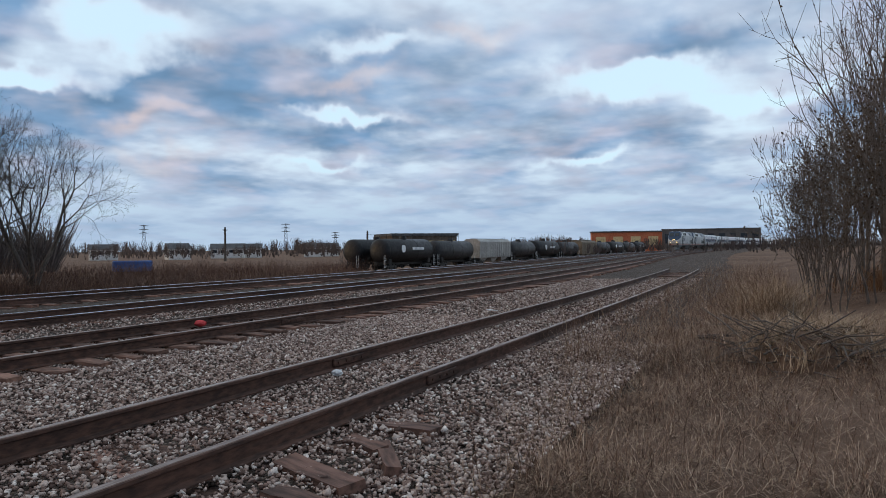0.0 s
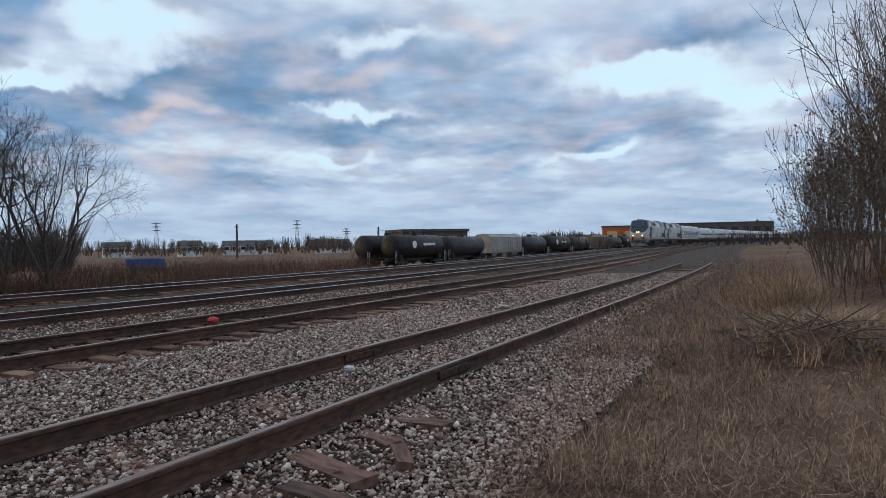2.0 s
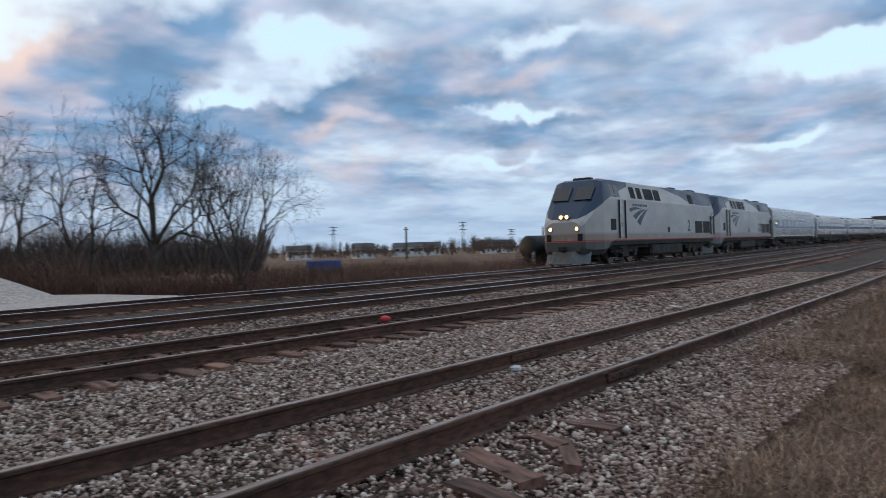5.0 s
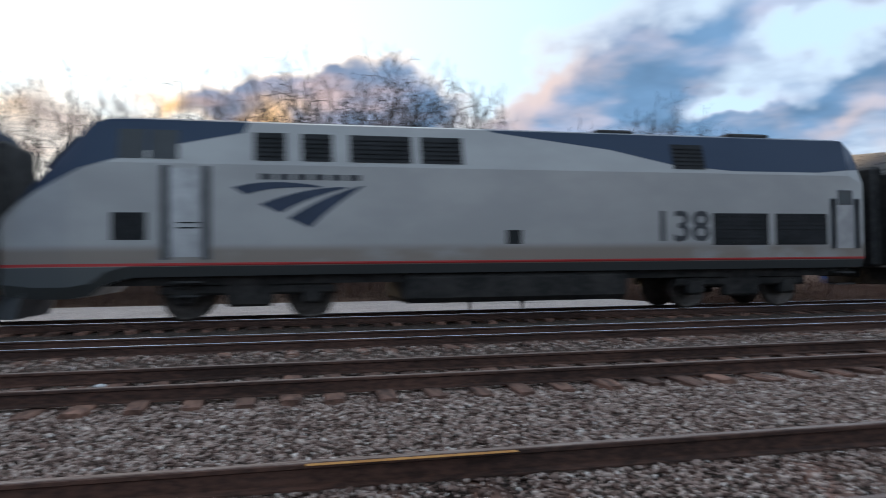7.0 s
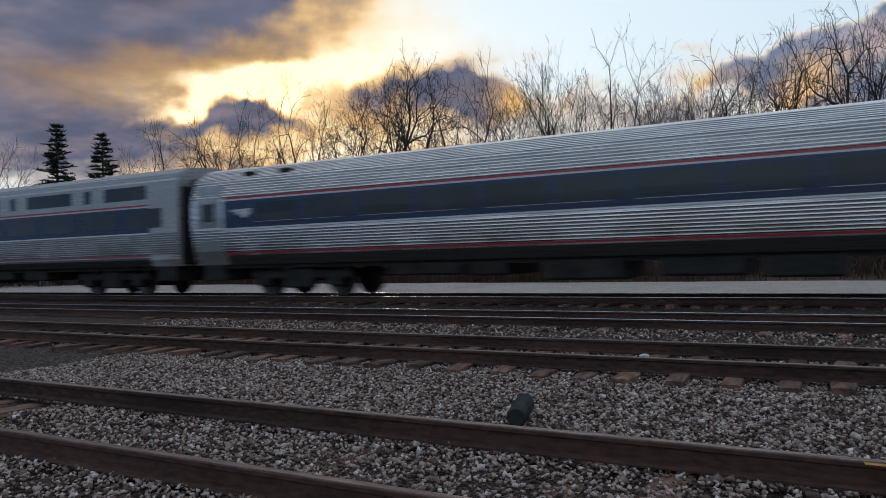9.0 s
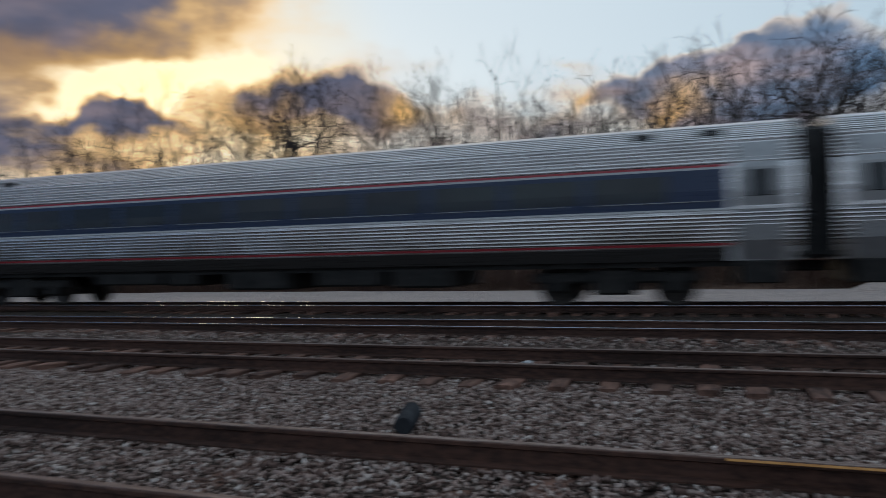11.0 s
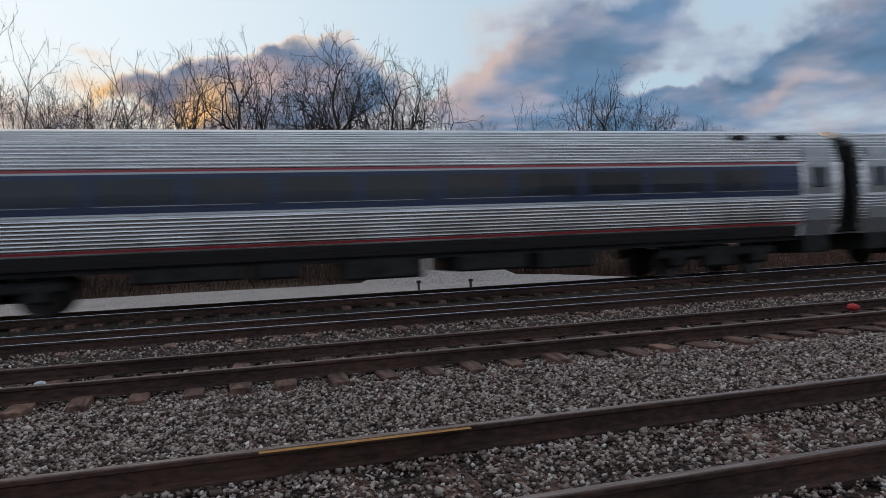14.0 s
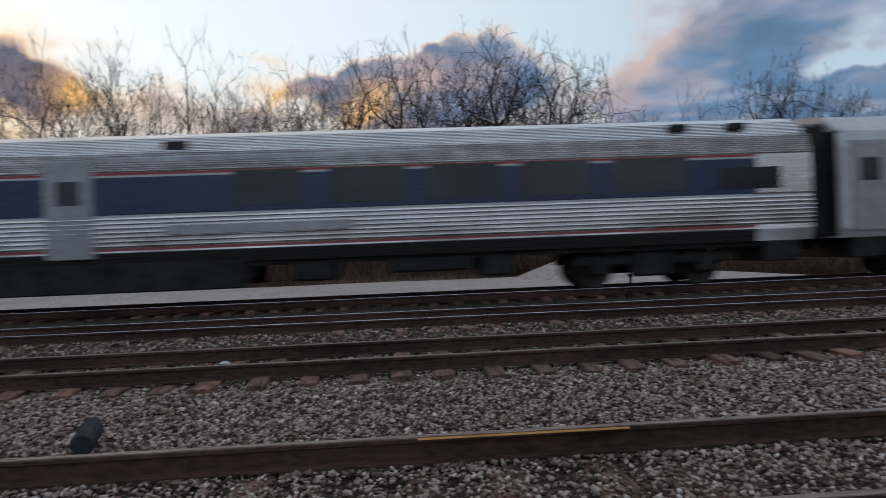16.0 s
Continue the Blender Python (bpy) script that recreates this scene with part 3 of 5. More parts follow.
def make_track(centre, lift, shiny, label, tie_label, x0, x1, seed, lone):
    rng = random.Random(seed)
    track = thing("railway_track", label, "railway track", "railway tracks side by side", "structure")
    xs = [-300, -200, -120, -80, -50] + [-40 + 2.0 * i for i in range(75)] + [110 + 5.0 * i for i in range(40)] + [310 + 15.0 * i for i in range(25)]
    end = 41 if lone else 700
    xs = [x for x in xs if x <= end]
    for side in (-1, 1):
        o = centre + side * GAUGE / 2
        s = Shape()
        s.loft([[(x, o + bend(x) + a, lift + b) for a, b in RAIL] for x in xs])
        rail = part("rail", s, "rail", track, "dark rusty steel rail")
        s = Shape()
        s.loft([[(x, o + bend(x) + a, lift + b) for a, b in ((-0.03, 0.163), (-0.028, 0.17), (0.028, 0.17), (0.03, 0.163))] for x in xs])
        part("rail_head", s, "shiny" if shiny else "head", rail, "polished running surface" if shiny else "dull worn running surface")
    # sleepers, each with its own wear, nearest ones as parts
    meshes = []
    for i in range(6):
        s = Shape()
        n = 8
        rings = []
        for j in range(n + 1):
            y = -1.28 + 2.56 * j / n
            w, h = 0.115 + rng.uniform(-0.014, 0.008), rng.uniform(-0.018, 0.004)
            if j in (0, n):
                w -= 0.02
                y += rng.uniform(-0.05, 0.05)
            rings.append([(-w, y, -0.16), (w + rng.uniform(-0.01, 0.01), y, -0.16), (w, y, h - 0.012), (w - 0.015, y, h), (-w + 0.02, y, h + rng.uniform(-0.008, 0.004)), (-w, y, h - 0.014)])
        s.loft(rings)
        meshes.append(s.mesh("tie", "tie"))
    x = x0
    far = Shape()
    while x < end - 1:
        x += 0.53 + rng.uniform(-0.06, 0.06)
        z = lift + (rng.uniform(-0.02, 0.012) + 0.015 if centre > 5 else rng.choice((-0.07, -0.055, -0.045, -0.03, -0.015)))
        if x < x1:
            ob = new("tie", rng.choice(meshes))
            ob.parent = track
            ob.matrix_basis = pose(x, centre + bend(x) + rng.uniform(-0.12, 0.12), z, 0, rng.uniform(-1.5, 1.5), rng.uniform(-3, 3))
        elif x < 170:
            far.box(x - 0.11, x + 0.11, centre + bend(x) - 1.25, centre + bend(x) + 1.25, lift - 0.15, lift + rng.uniform(-0.015, 0.01))
    if far.v:
        ob = part("far_ties", far, "tie", track)
        ob["kind"] = "stuff"
    return track


def joint_bar(track, x, o, side):
    s = Shape()
    y = o + bend(x) + side * 0.028
    s.box(x - 0.34, x + 0.34, y - 0.016, y + 0.016, 0.035, 0.125, 0.01)
    for i in range(4):
        bx = x - 0.25 + 0.167 * i
        s.tube((bx, y - 0.03, 0.08), (bx, y + 0.03, 0.08), 0.016, 0.016, 6)
    part("joint_bar", s, "rail", track, "bolted rusty joint bar")


# ---------- locomotives ----------
def ring_at(x, wb, wm, zm, wr, zr, zb):
    return [(x, -wb, zb), (x, -wm, zb + 0.25), (x, -wm, zm), (x, -wr, zr - 0.1), (x, -wr * 0.72, zr), (x, wr * 0.72, zr), (x, wr, zr - 0.1), (x, wm, zm), (x, wm, zb + 0.25), (x, wb, zb)]


def truck(parent, x, r, base, gap=2.7):
    t = Shape()
    for y in (-1.02, 1.02):
        t.box(x - gap / 2 - 0.55, x + gap / 2 + 0.55, y - 0.13, y + 0.13, base + 0.02, base + 0.26, 0.05)
        t.box(x - 0.5, x + 0.5, y - 0.16, y + 0.16, base - 0.24, base + 0.34, 0.05)
        for a in (-gap / 2, gap / 2):
            t.box(x + a - 0.22, x + a + 0.22, y - 0.2, y + 0.2, base - 0.2, base + 0.2, 0.06)
            for q in (-0.36, 0.36):
                t.tube((x + a + q, y, base + 0.2), (x + a + q, y, base + 0.46), 0.1, 0.1, 8)
    t.box(x - 0.35, x + 0.35, -1.0, 1.0, base - 0.05, base + 0.4, 0.05)
    tr = part("truck", t, "under", parent, "grimy cast steel truck frame")
    for a in (-gap / 2, gap / 2):
        for y in (-0.76, 0.76):
            w = Shape().wheel(x + a, y, r, r, 0.13 if y < 0 else -0.13)
            part("wheel", w, "wheel", tr, "worn steel wheel", True)
    return tr


def arc_patch(s, pts, y, t=0.006):
    """A flat painted patch on the side, from (x, z) corners."""
    n = len(pts)
    s.add([(x, y, z) for x, z in pts] + [(x, y + t, z) for x, z in pts], [tuple(range(n)), tuple(reversed(range(n, 2 * n)))] + [(i, i + n, (i + 1) % n + n, (i + 1) % n) for i in range(n)])


def lettering(word, size, x, y, z, mat, parent, label, name="road_number"):
    cu = bpy.data.curves.new(name, "FONT")
    cu.body, cu.size, cu.extrude, cu.offset = word, size, 0.006, 0.014
    tmp = bpy.data.objects.new(name, cu)
    me = bpy.data.meshes.new_from_object(tmp)
    bpy.data.objects.remove(tmp)
    me.materials.clear()
    me.materials.append(M[mat])
    ob = new(name, me)
    ob.parent = parent
    ob.matrix_basis = pose(x, y, z, 90, 0, 0)
    ob["label"] = label
    return ob


def make_locomotive(number, label, lit):
    loco = thing("locomotive", label, "locomotive", "locomotives of the train")
    s = Shape()
    rings = [ring_at(-0.5, 0.85, 0.95, 1.95, 0.8, 2.2, 0.75), ring_at(-0.38, 1.0, 1.12, 2.1, 0.98, 2.36, 0.62), ring_at(0.3, 1.2, 1.34, 2.7, 1.16, 3.1, 0.55), ring_at(1.0, 1.34, 1.5, 3.2, 1.25, 3.9, 0.55), ring_at(1.42, 1.38, 1.52, 3.36, 1.27, 4.36, 0.62),
             ring_at(1.7, 1.4, 1.525, 3.4, 1.27, 4.45, 0.85), ring_at(2.2, 1.42, 1.525, 3.4, 1.27, 4.47, 0.98), ring_at(6, 1.42, 1.525, 3.4, 1.26, 4.46, 1.0), ring_at(13, 1.42, 1.525, 3.4, 1.26, 4.46, 1.0), ring_at(19.9, 1.42, 1.525, 3.4, 1.26, 4.46, 1.0), ring_at(20.35, 1.38, 1.48, 3.2, 1.1, 4.2, 1.0)]
    body = part("body", s.loft(rings), "livery", loco, "silver body with deep blue sweeps and a thin red line")
    # windscreens, side windows and louvres
    for y in (-0.62, 0.62):
        w = Shape()
        q = [(0.46, y - 0.46, 3.3), (0.46, y + 0.46, 3.3), (1.06, y + 0.46, 3.98), (1.06, y - 0.46, 3.98)]
        w.add([(a - 0.04, b, c + 0.04) for a, b, c in q] + q, [(0, 1, 2, 3), (0, 4, 5, 1), (1, 5, 6, 2), (2, 6, 7, 3), (3, 7, 4, 0)])
        part("windscreen", w, "glass", body, "raked cab windscreen")
    for sd in (-1, 1):
        slope = (1.525 - 1.26) / (4.36 - 3.4)
        for x0, x1 in ((1.95, 2.5), (2.58, 3.15), (4.72, 5.4), (5.74, 6.42), (6.8, 8.22), (8.43, 9.42), (14.82, 15.7)):
            w = Shape()
            za, zb = (3.5, 4.14)
            ya, yb = 1.525 - slope * (za - 3.4) + 0.012, 1.525 - slope * (zb - 3.4) + 0.012
            q = [(x0, sd * ya, za), (x1, sd * ya, za), (x1, sd * yb, zb), (x0, sd * yb, zb)]
            w.add(q + [(a, b - sd * 0.05, c) for a, b, c in q], [(0, 1, 2, 3) if sd < 0 else (3, 2, 1, 0), (0, 4, 5, 1), (1, 5, 6, 2), (2, 6, 7, 3), (3, 7, 4, 0)])
            if x0 > 4:
                for i in range(5):
                    z = za + 0.1 + i * 0.105
                    yy = 1.525 - slope * (z - 3.4)
                    w.box(x0 + 0.04, x1 - 0.04, sd * yy - 0.02 + sd * 0.012, sd * yy + 0.02 + sd * 0.012, z - 0.012, z + 0.012)
            part("side_window" if x0 < 4 else "louvre", w, "glass" if x0 < 4 else "grille", body)
        for x0, x1, z0, z1 in ((15.86, 17.44, 1.6, 2.4), (17.65, 19.18, 1.6, 2.4), (1.83, 2.52, 1.77, 2.35), (3.1, 3.6, 1.95, 2.25)):
            w = Shape().box(x0, x1, sd * 1.5, sd * 1.532, z0, z1) if sd > 0 else Shape().box(x0, x1, -1.532, -1.5, z0, z1)
            for i in range(int((z1 - z0) / 0.11)):
                z = z0 + 0.08 + i * 0.11
                w.box(x0 + 0.03, x1 - 0.03, min(sd * 1.53, sd * 1.542), max(sd * 1.53, sd * 1.542), z - 0.02, z + 0.012)
            part("louvre", w, "grille", body)
        # cab door posts, flat dark strips as painted recess shade, rear door, rails and steps
        for x0, x1, z0, z1 in ((2.85, 2.93, 1.35, 3.35), (3.68, 3.76, 1.35, 3.35), (19.36, 19.42, 1.5, 2.8), (20.08, 20.14, 1.5, 2.8)):
            part("handrail", Shape().tube(((x0 + x1) / 2, sd * 1.57, z0), ((x0 + x1) / 2, sd * 1.57, z1), 0.035, 0.035, 6), "black", body)
            part("door_recess", Shape().box((x0 + x1) / 2 - 0.1, (x0 + x1) / 2 + 0.1, min(sd * 1.5, sd * 1.5285), max(sd * 1.5, sd * 1.5285), z0, z1), "shade", body, "flat dark strip painted as recess shade beside the door")
        d = Shape().box(2.99, 3.62, min(sd * 1.525, sd * 1.534), max(sd * 1.525, sd * 1.534), 1.4, 3.3)
        part("cab_door", d, "smooth", body, "grey cab side door")
        d = Shape().box(19.48, 20.02, min(sd * 1.52, sd * 1.531), max(sd * 1.52, sd * 1.531), 1.5, 2.6)
        d.box(19.5, 20.0, min(sd * 1.52, sd * 1.535), max(sd * 1.52, sd * 1.535), 2.62, 3.05)
        part("rear_door", d, "smooth", body, "rear side door with dark window")
        part("rear_door_window", Shape().box(19.53, 19.97, min(sd * 1.52, sd * 1.54), max(sd * 1.52, sd * 1.54), 2.64, 3.02), "glass", body)
        for z in (0.55, 0.85):
            for x0 in (3.02, 19.45):
                part("step", Shape().box(x0, x0 + 0.58, min(sd * 1.25, sd * 1.5), max(sd * 1.25, sd * 1.5), z, z + 0.04), "black", body)
        # emblem of three blades that sweep together at one end, with plain bars for the wordmark
        for (xa, za), (xm, zm), (xl, zl), (xe, ze), hump in (((4.27, 2.90), (5.0, 3.03), (4.55, 2.74), (6.15, 2.95), 0.10), ((4.84, 2.54), (5.75, 2.86), (5.28, 2.35), (6.7, 2.94), 0.06), ((5.45, 2.24), (6.15, 2.72), (5.92, 2.03), (7.08, 2.98), 0.0)):
            e = Shape()
            m = 10
            curve = lambda p, q, r, t: ((1 - t) ** 2 * p[0] + 2 * t * (1 - t) * q[0] + t * t * r[0], (1 - t) ** 2 * p[1] + 2 * t * (1 - t) * q[1] + t * t * r[1])
            top = [curve((xa, za), (xm, zm + hump), (xe, ze), i / m) for i in range(m + 1)]
            low = [curve((xl, zl), ((xl + xm) / 2 + 0.25, (zl + zm) / 2 + 0.06), (xe, ze - 0.03), i / m) for i in range(m, -1, -1)]
            arc_patch(e, top + low, -1.533 if sd < 0 else 1.527)
            part("emblem_bar", e, "blue", body, "deep blue sweeping emblem bar")
        for i in range(6):
            e = Shape().box(4.84 + i * 0.38, 5.12 + i * 0.38, min(sd * 1.52, sd * 1.531), max(sd * 1.52, sd * 1.531), 3.08, 3.21)
            part("wordmark_bar", e, "grey", body, "plain grey marking bar")
        h = Shape().box(10.44, 10.81, min(sd * 1.52, sd * 1.533), max(sd * 1.52, sd * 1.533), 1.65, 1.98, 0.004)
        part("fuel_hatch", h, "grille", body)
    x0 = 14.2 if len(number) > 1 else 14.3
    lettering(number, 1.05, x0, -1.531, 1.72, "grey", body, "dark grey road number")
    # roof gear
    for x0, x1, w in ((1.75, 2.15, 0.5), (3.1, 3.5, 0.4), (13.05, 14.1, 0.85), (16.75, 18.0, 0.9)):
        part("roof_fan", Shape().box(x0, x1, -w, w, 4.38, 4.56, 0.04), "black", body, "dark roof fan housing")
    part("exhaust", Shape().box(9.5, 10.3, -0.3, 0.3, 4.4, 4.52, 0.03), "black", body)
    # lights on the nose
    for y, z, x in ((-0.16, 2.46, -0.38), (0.16, 2.46, -0.38), (-0.72, 1.86, -0.47), (0.72, 1.86, -0.47)):
        part("headlight", Shape().tube((x - 0.055, y, z), (x + 0.03, y, z), 0.09, 0.1, 16), "headlight" if lit else "glass", body, "lit warm headlight" if lit else "unlit headlight")
        ring = lambda q, r: [(q, y + r * math.cos(k * math.pi / 8), z + r * math.sin(k * math.pi / 8)) for k in range(16)]
        part("headlight_housing", Shape().loft([ring(x + 0.12, 0.135), ring(x - 0.1, 0.135), ring(x - 0.1, 0.112), ring(x - 0.05, 0.105)], False), "shade", body, "deep round headlight housing", True)
    for y in (-0.85, 0.85):
        part("nose_vent", Shape().box(-0.53, -0.4, y - 0.16, y + 0.08, 1.25, 1.6, 0.01), "grille", body)
    pl = Shape()
    pl.loft([[(-0.1, -1.2, 0.14), (-0.1, 1.2, 0.14), (0.1, 1.22, 0.8), (0.1, -1.22, 0.8)], [(-0.75, -0.5, 0.12), (-0.75, 0.5, 0.12), (-0.52, 0.6, 0.74), (-0.52, -0.6, 0.74)]])
    part("pilot_plow", pl, "galv", loco, "grimy grey steel snow plow")
    part("coupler", Shape().box(-0.95, 0.2, -0.13, 0.13, 0.75, 1.0, 0.04), "under", loco)
    part("coupler", Shape().box(20.2, 21.0, -0.13, 0.13, 0.75, 1.0, 0.04), "under", loco)
    part("diaphragm", Shape().box(20.3, 20.75, -0.9, 0.9, 1.1, 3.9, 0.06), "black", loco, "black rubber gangway")
    part("underframe", Shape().box(1.0, 20.1, -1.2, 1.2, 0.8, 1.05), "under", loco)
    part("fuel_tank", Shape().box(8.0, 13.6, -1.4, 1.4, 0.3, 1.0, 0.12), "under", loco, "grimy fuel tank")
    truck(loco, 4.6, 0.51, 0.55)
    truck(loco, 16.9, 0.51, 0.55)
    return loco


# ---------- coaches ----------
def ribs(a, b, n, depth=0.026):
    """Points from a to b across n shallow ribs."""
    out = []
    a, b = Vector(a), Vector(b)
    d = (b - a) / n
    nrm = Vector((-d.y, d.x)).normalized()
    if nrm.x > 0:
        nrm = -nrm
    for i in range(n):
        p = a + d * i
        out += [p + nrm * -depth, p + d * 0.06 + nrm * depth * 0.7, p + d * 0.28 + nrm * depth, p + d * 0.5 + nrm * depth * 0.7, p + d * 0.56 + nrm * -depth]
    return out


def coach_side(kind):
    """The near half of the cross-section, from the sill up to the ridge, as (y, z) with y negative."""
    if kind == "tube":
        pts = [Vector((-1.36, 0.98)), Vector((-1.46, 1.28)), Vector((-1.47, 1.37))]
        pts += ribs((-1.475, 1.38), (-1.585, 2.02), 8)
        pts += [Vector((-1.59, 2.04)), Vector((-1.60, 2.45)), Vector((-1.58, 2.9)), Vector((-1.565, 3.0))]
        pts += ribs((-1.56, 3.01), (-1.40, 3.55), 7) + ribs((-1.40, 3.55), (-0.85, 3.92), 7)
        return pts + [Vector((-0.7, 3.98)), Vector((0, 4.04))]
    if kind == "tall":
        pts = [Vector((-1.4, 0.98)), Vector((-1.52, 1.2))] + ribs((-1.525, 1.38), (-1.535, 2.02), 9)
        return pts + [Vector((-1.54, 2.04)), Vector((-1.54, 3.0)), Vector((-1.53, 3.72)), Vector((-1.46, 3.78)), Vector((-1.42, 3.95)), Vector((-1.1, 4.13)), Vector((0, 4.22))]
    if kind == "old":
        pts = [Vector((-1.4, 0.98)), Vector((-1.5, 1.25))] + ribs((-1.51, 1.38), (-1.52, 2.06), 7, 0.036)
        pts += [Vector((-1.52, 2.1)), Vector((-1.52, 3.0))] + ribs((-1.52, 3.02), (-1.4, 3.45), 9) + ribs((-1.4, 3.45), (-0.8, 3.85), 9)
        return pts + [Vector((-0.6, 3.95)), Vector((0, 4.0))]
    return [Vector((-1.4, 0.98)), Vector((-1.52, 1.2)), Vector((-1.53, 3.1)), Vector((-1.4, 3.5)), Vector((-0.9, 3.9)), Vector((0, 4.05))]


def side_y(kind, z):
    pts = coach_side(kind)
    return float(np.interp(z, [p.y for p in pts], [p.x for p in pts]))


def make_coach(kind, label, seed=0):
    rng = random.Random(seed)
    car = thing("passenger_car", label, "train car", "passenger cars of the train")
    half = coach_side(kind)
    loop = [(p.x, p.y) for p in half] + [(-p.x, p.y) for p in reversed(half[:-1])]
    s = Shape().loft([[(x, a, b) for a, b in loop] for x in (0.3, 25.66)])
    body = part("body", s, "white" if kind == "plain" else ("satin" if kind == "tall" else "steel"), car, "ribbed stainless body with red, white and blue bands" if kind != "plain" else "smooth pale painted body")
    wins = []
    if kind == "tube":
        wins = [(2.9 + 1.86 * i, 2.9 + 1.86 * i + 1.62, 2.26, 2.80) for i in range(11)]
    elif kind == "tall":
        wins = [(3.4 + 2.2 * i, 5.1 + 2.2 * i, 2.24, 2.86) for i in range(10)] + [(a, b, 3.18, 3.62) for a, b in ((13.4, 16.0), (16.7, 17.05), (17.75, 20.35), (21.05, 21.4), (22.1, 24.2))]
    elif kind == "old":
        wins = [(1.7, 4.2, 2.3, 2.7), (12.4, 13.9, 2.2, 2.98), (14.5, 16.2, 2.2, 2.98), (16.7, 18.3, 2.2, 2.98), (18.8, 20.4, 2.2, 2.98), (20.9, 22.7, 2.2, 2.98), (23.4, 24.9, 2.2, 2.7)]
    else:
        wins = [(3.5 + 2.6 * i, 5.2 + 2.6 * i, 2.2, 2.9) for i in range(8)]
    for sd in (-1, 1):
        for x0, x1, z0, z1 in wins:
            w = Shape()
            k = 5
            zz = [z0 + (z1 - z0) * i / k for i in range(k + 1)]
            q = [(x, -sd * (side_y(kind, z) - 0.007), z) for x in (x0, x1) for z in zz]
            q2 = [(x, -sd * (side_y(kind, z) + 0.03), z) for x in (x0 - 0.03, x1 + 0.03) for z in zz]
            w.add(q, [(i, i + 1, i + k + 2, i + k + 1) for i in range(k)])
            w.add(q2, [(i, i + 1, i + k + 2, i + k + 1) for i in range(k)])
            part("window", w, "glass", body, "dark tinted window")
        if kind == "tube":
            # pale sill line along the lower edge of each window
            for x0, x1, z0, z1 in wins[::2]:
                y = -sd * (side_y(kind, 2.24) - 0.012)
                part("window_sill", Shape().box(x0, x1 + 1.5, y - 0.008, y + 0.008, 2.225, 2.24), "smooth", body)
        doors = ((0.55, 1.5), (24.46, 25.41)) if kind in ("tube", "plain") else (((0.75, 1.6),) if kind == "tall" else ((8.4, 9.4),))
        for x0, x1 in doors:
            y = 1.53 if kind != "tube" else 1.5
            d = Shape()
            if kind == "tube":
                zz = (1.0, 1.4, 2.0, 2.4, 2.9, 3.25, 3.42)
                q = [(x, -sd * (side_y(kind, z) - 0.02), z) for x in (x0, x1) for z in zz]
                q2 = [(x, -sd * (side_y(kind, z) + 0.1), z) for x in (x0, x1) for z in zz]
                k = len(zz) - 1
                d.add(q + q2, [(i, i + 1, i + k + 2, i + k + 1) for i in range(k)] + [(i, i + 1, i + 2 * k + 3, i + 2 * k + 2) for i in range(k)] + [(i + k + 1, i + k + 2, i + 3 * k + 4, i + 3 * k + 3) for i in range(k)])
            else:
                d.box(x0, x1, min(sd * 1.5, sd * 1.548), max(sd * 1.5, sd * 1.548), 1.15, 3.25)
            door = part("vestibule_door", d, "smooth", body, "smooth grey steel vestibule door")
            w = Shape()
            ya = abs(side_y(kind, 2.55)) + 0.03
            w.box(x0 + 0.22, x1 - 0.22, min(sd * (ya - 0.05), sd * ya), max(sd * (ya - 0.05), sd * ya), 2.3, 2.85, 0.02)
            part("door_window", w, "glass", door)
        if kind in ("tube", "tall"):
            # white brush mark of three short bars in the blue band
            for k in range(3):
                e = Shape()
                y = sd * (abs(side_y(kind, 2.5)) + 0.012)
                e.add([(1.95 + 0.2 * k, y, 2.62 - 0.09 * k), (2.75, y, 2.64 - 0.05 * k), (2.7, y, 2.59 - 0.06 * k), (2.1 + 0.2 * k, y, 2.54 - 0.09 * k)], [(0, 1, 2, 3)])
                part("emblem_bar", e, "mark", body, "small white emblem bar")
        if kind == "tall" and sd < 0:
            part("destination_sign", Shape().box(1.78, 2.05, -1.56, -1.52, 2.48, 2.6), "amber", body, "lit amber destination sign")
        if kind == "old":
            for x0, x1, z0, z1 in ((10.9, 15.0, 1.62, 1.82), (9.5, 17.2, 3.1, 3.32)):
                yy = abs(side_y(kind, (z0 + z1) / 2)) + 0.02
                part("letter_board", Shape().box(x0, x1, min(sd * (yy - 0.06), sd * yy), max(sd * (yy - 0.06), sd * yy), z0, z1), "smooth", body, "smooth grey name panel")
            part("side_skirt", Shape().box(1.2, 12.6, min(sd * 1.3, sd * 1.42), max(sd * 1.3, sd * 1.42), 0.38, 1.2, 0.03), "under", body, "black side skirt below the floor")
            part("roof_hatch", Shape().box(10.9, 11.4, min(sd * 1.2, sd * 1.4), max(sd * 1.2, sd * 1.4), 3.45, 3.68, 0.02), "black", body)
    # roof fittings
    for x in (2.2, 3.6, 22.4, 23.8):
        for sd in (-1, 1):
            part("roof_vent", Shape().box(x, x + 0.42, min(sd * 1.05, sd * 1.33), max(sd * 1.05, sd * 1.33), 3.62, 3.77, 0.03), "grille", body, "dark roof vent")
    for x0, x1 in ((-0.02, 0.34), (25.62, 25.98)):
        part("diaphragm", Shape().box(x0, x1, -1.0, 1.0, 1.0, 3.75, 0.08), "black", car, "black folded gangway")
        part("end_wall", Shape().box(0.27 if x0 < 1 else 25.5, 0.46 if x0 < 1 else 25.7, -1.42, 1.42, 1.0, 3.55, 0.1), "under", car)
    # equipment below the floor
    part("underframe", Shape().box(0.6, 25.4, -1.25, 1.25, 0.86, 1.06), "under", car)
    x = 7.2
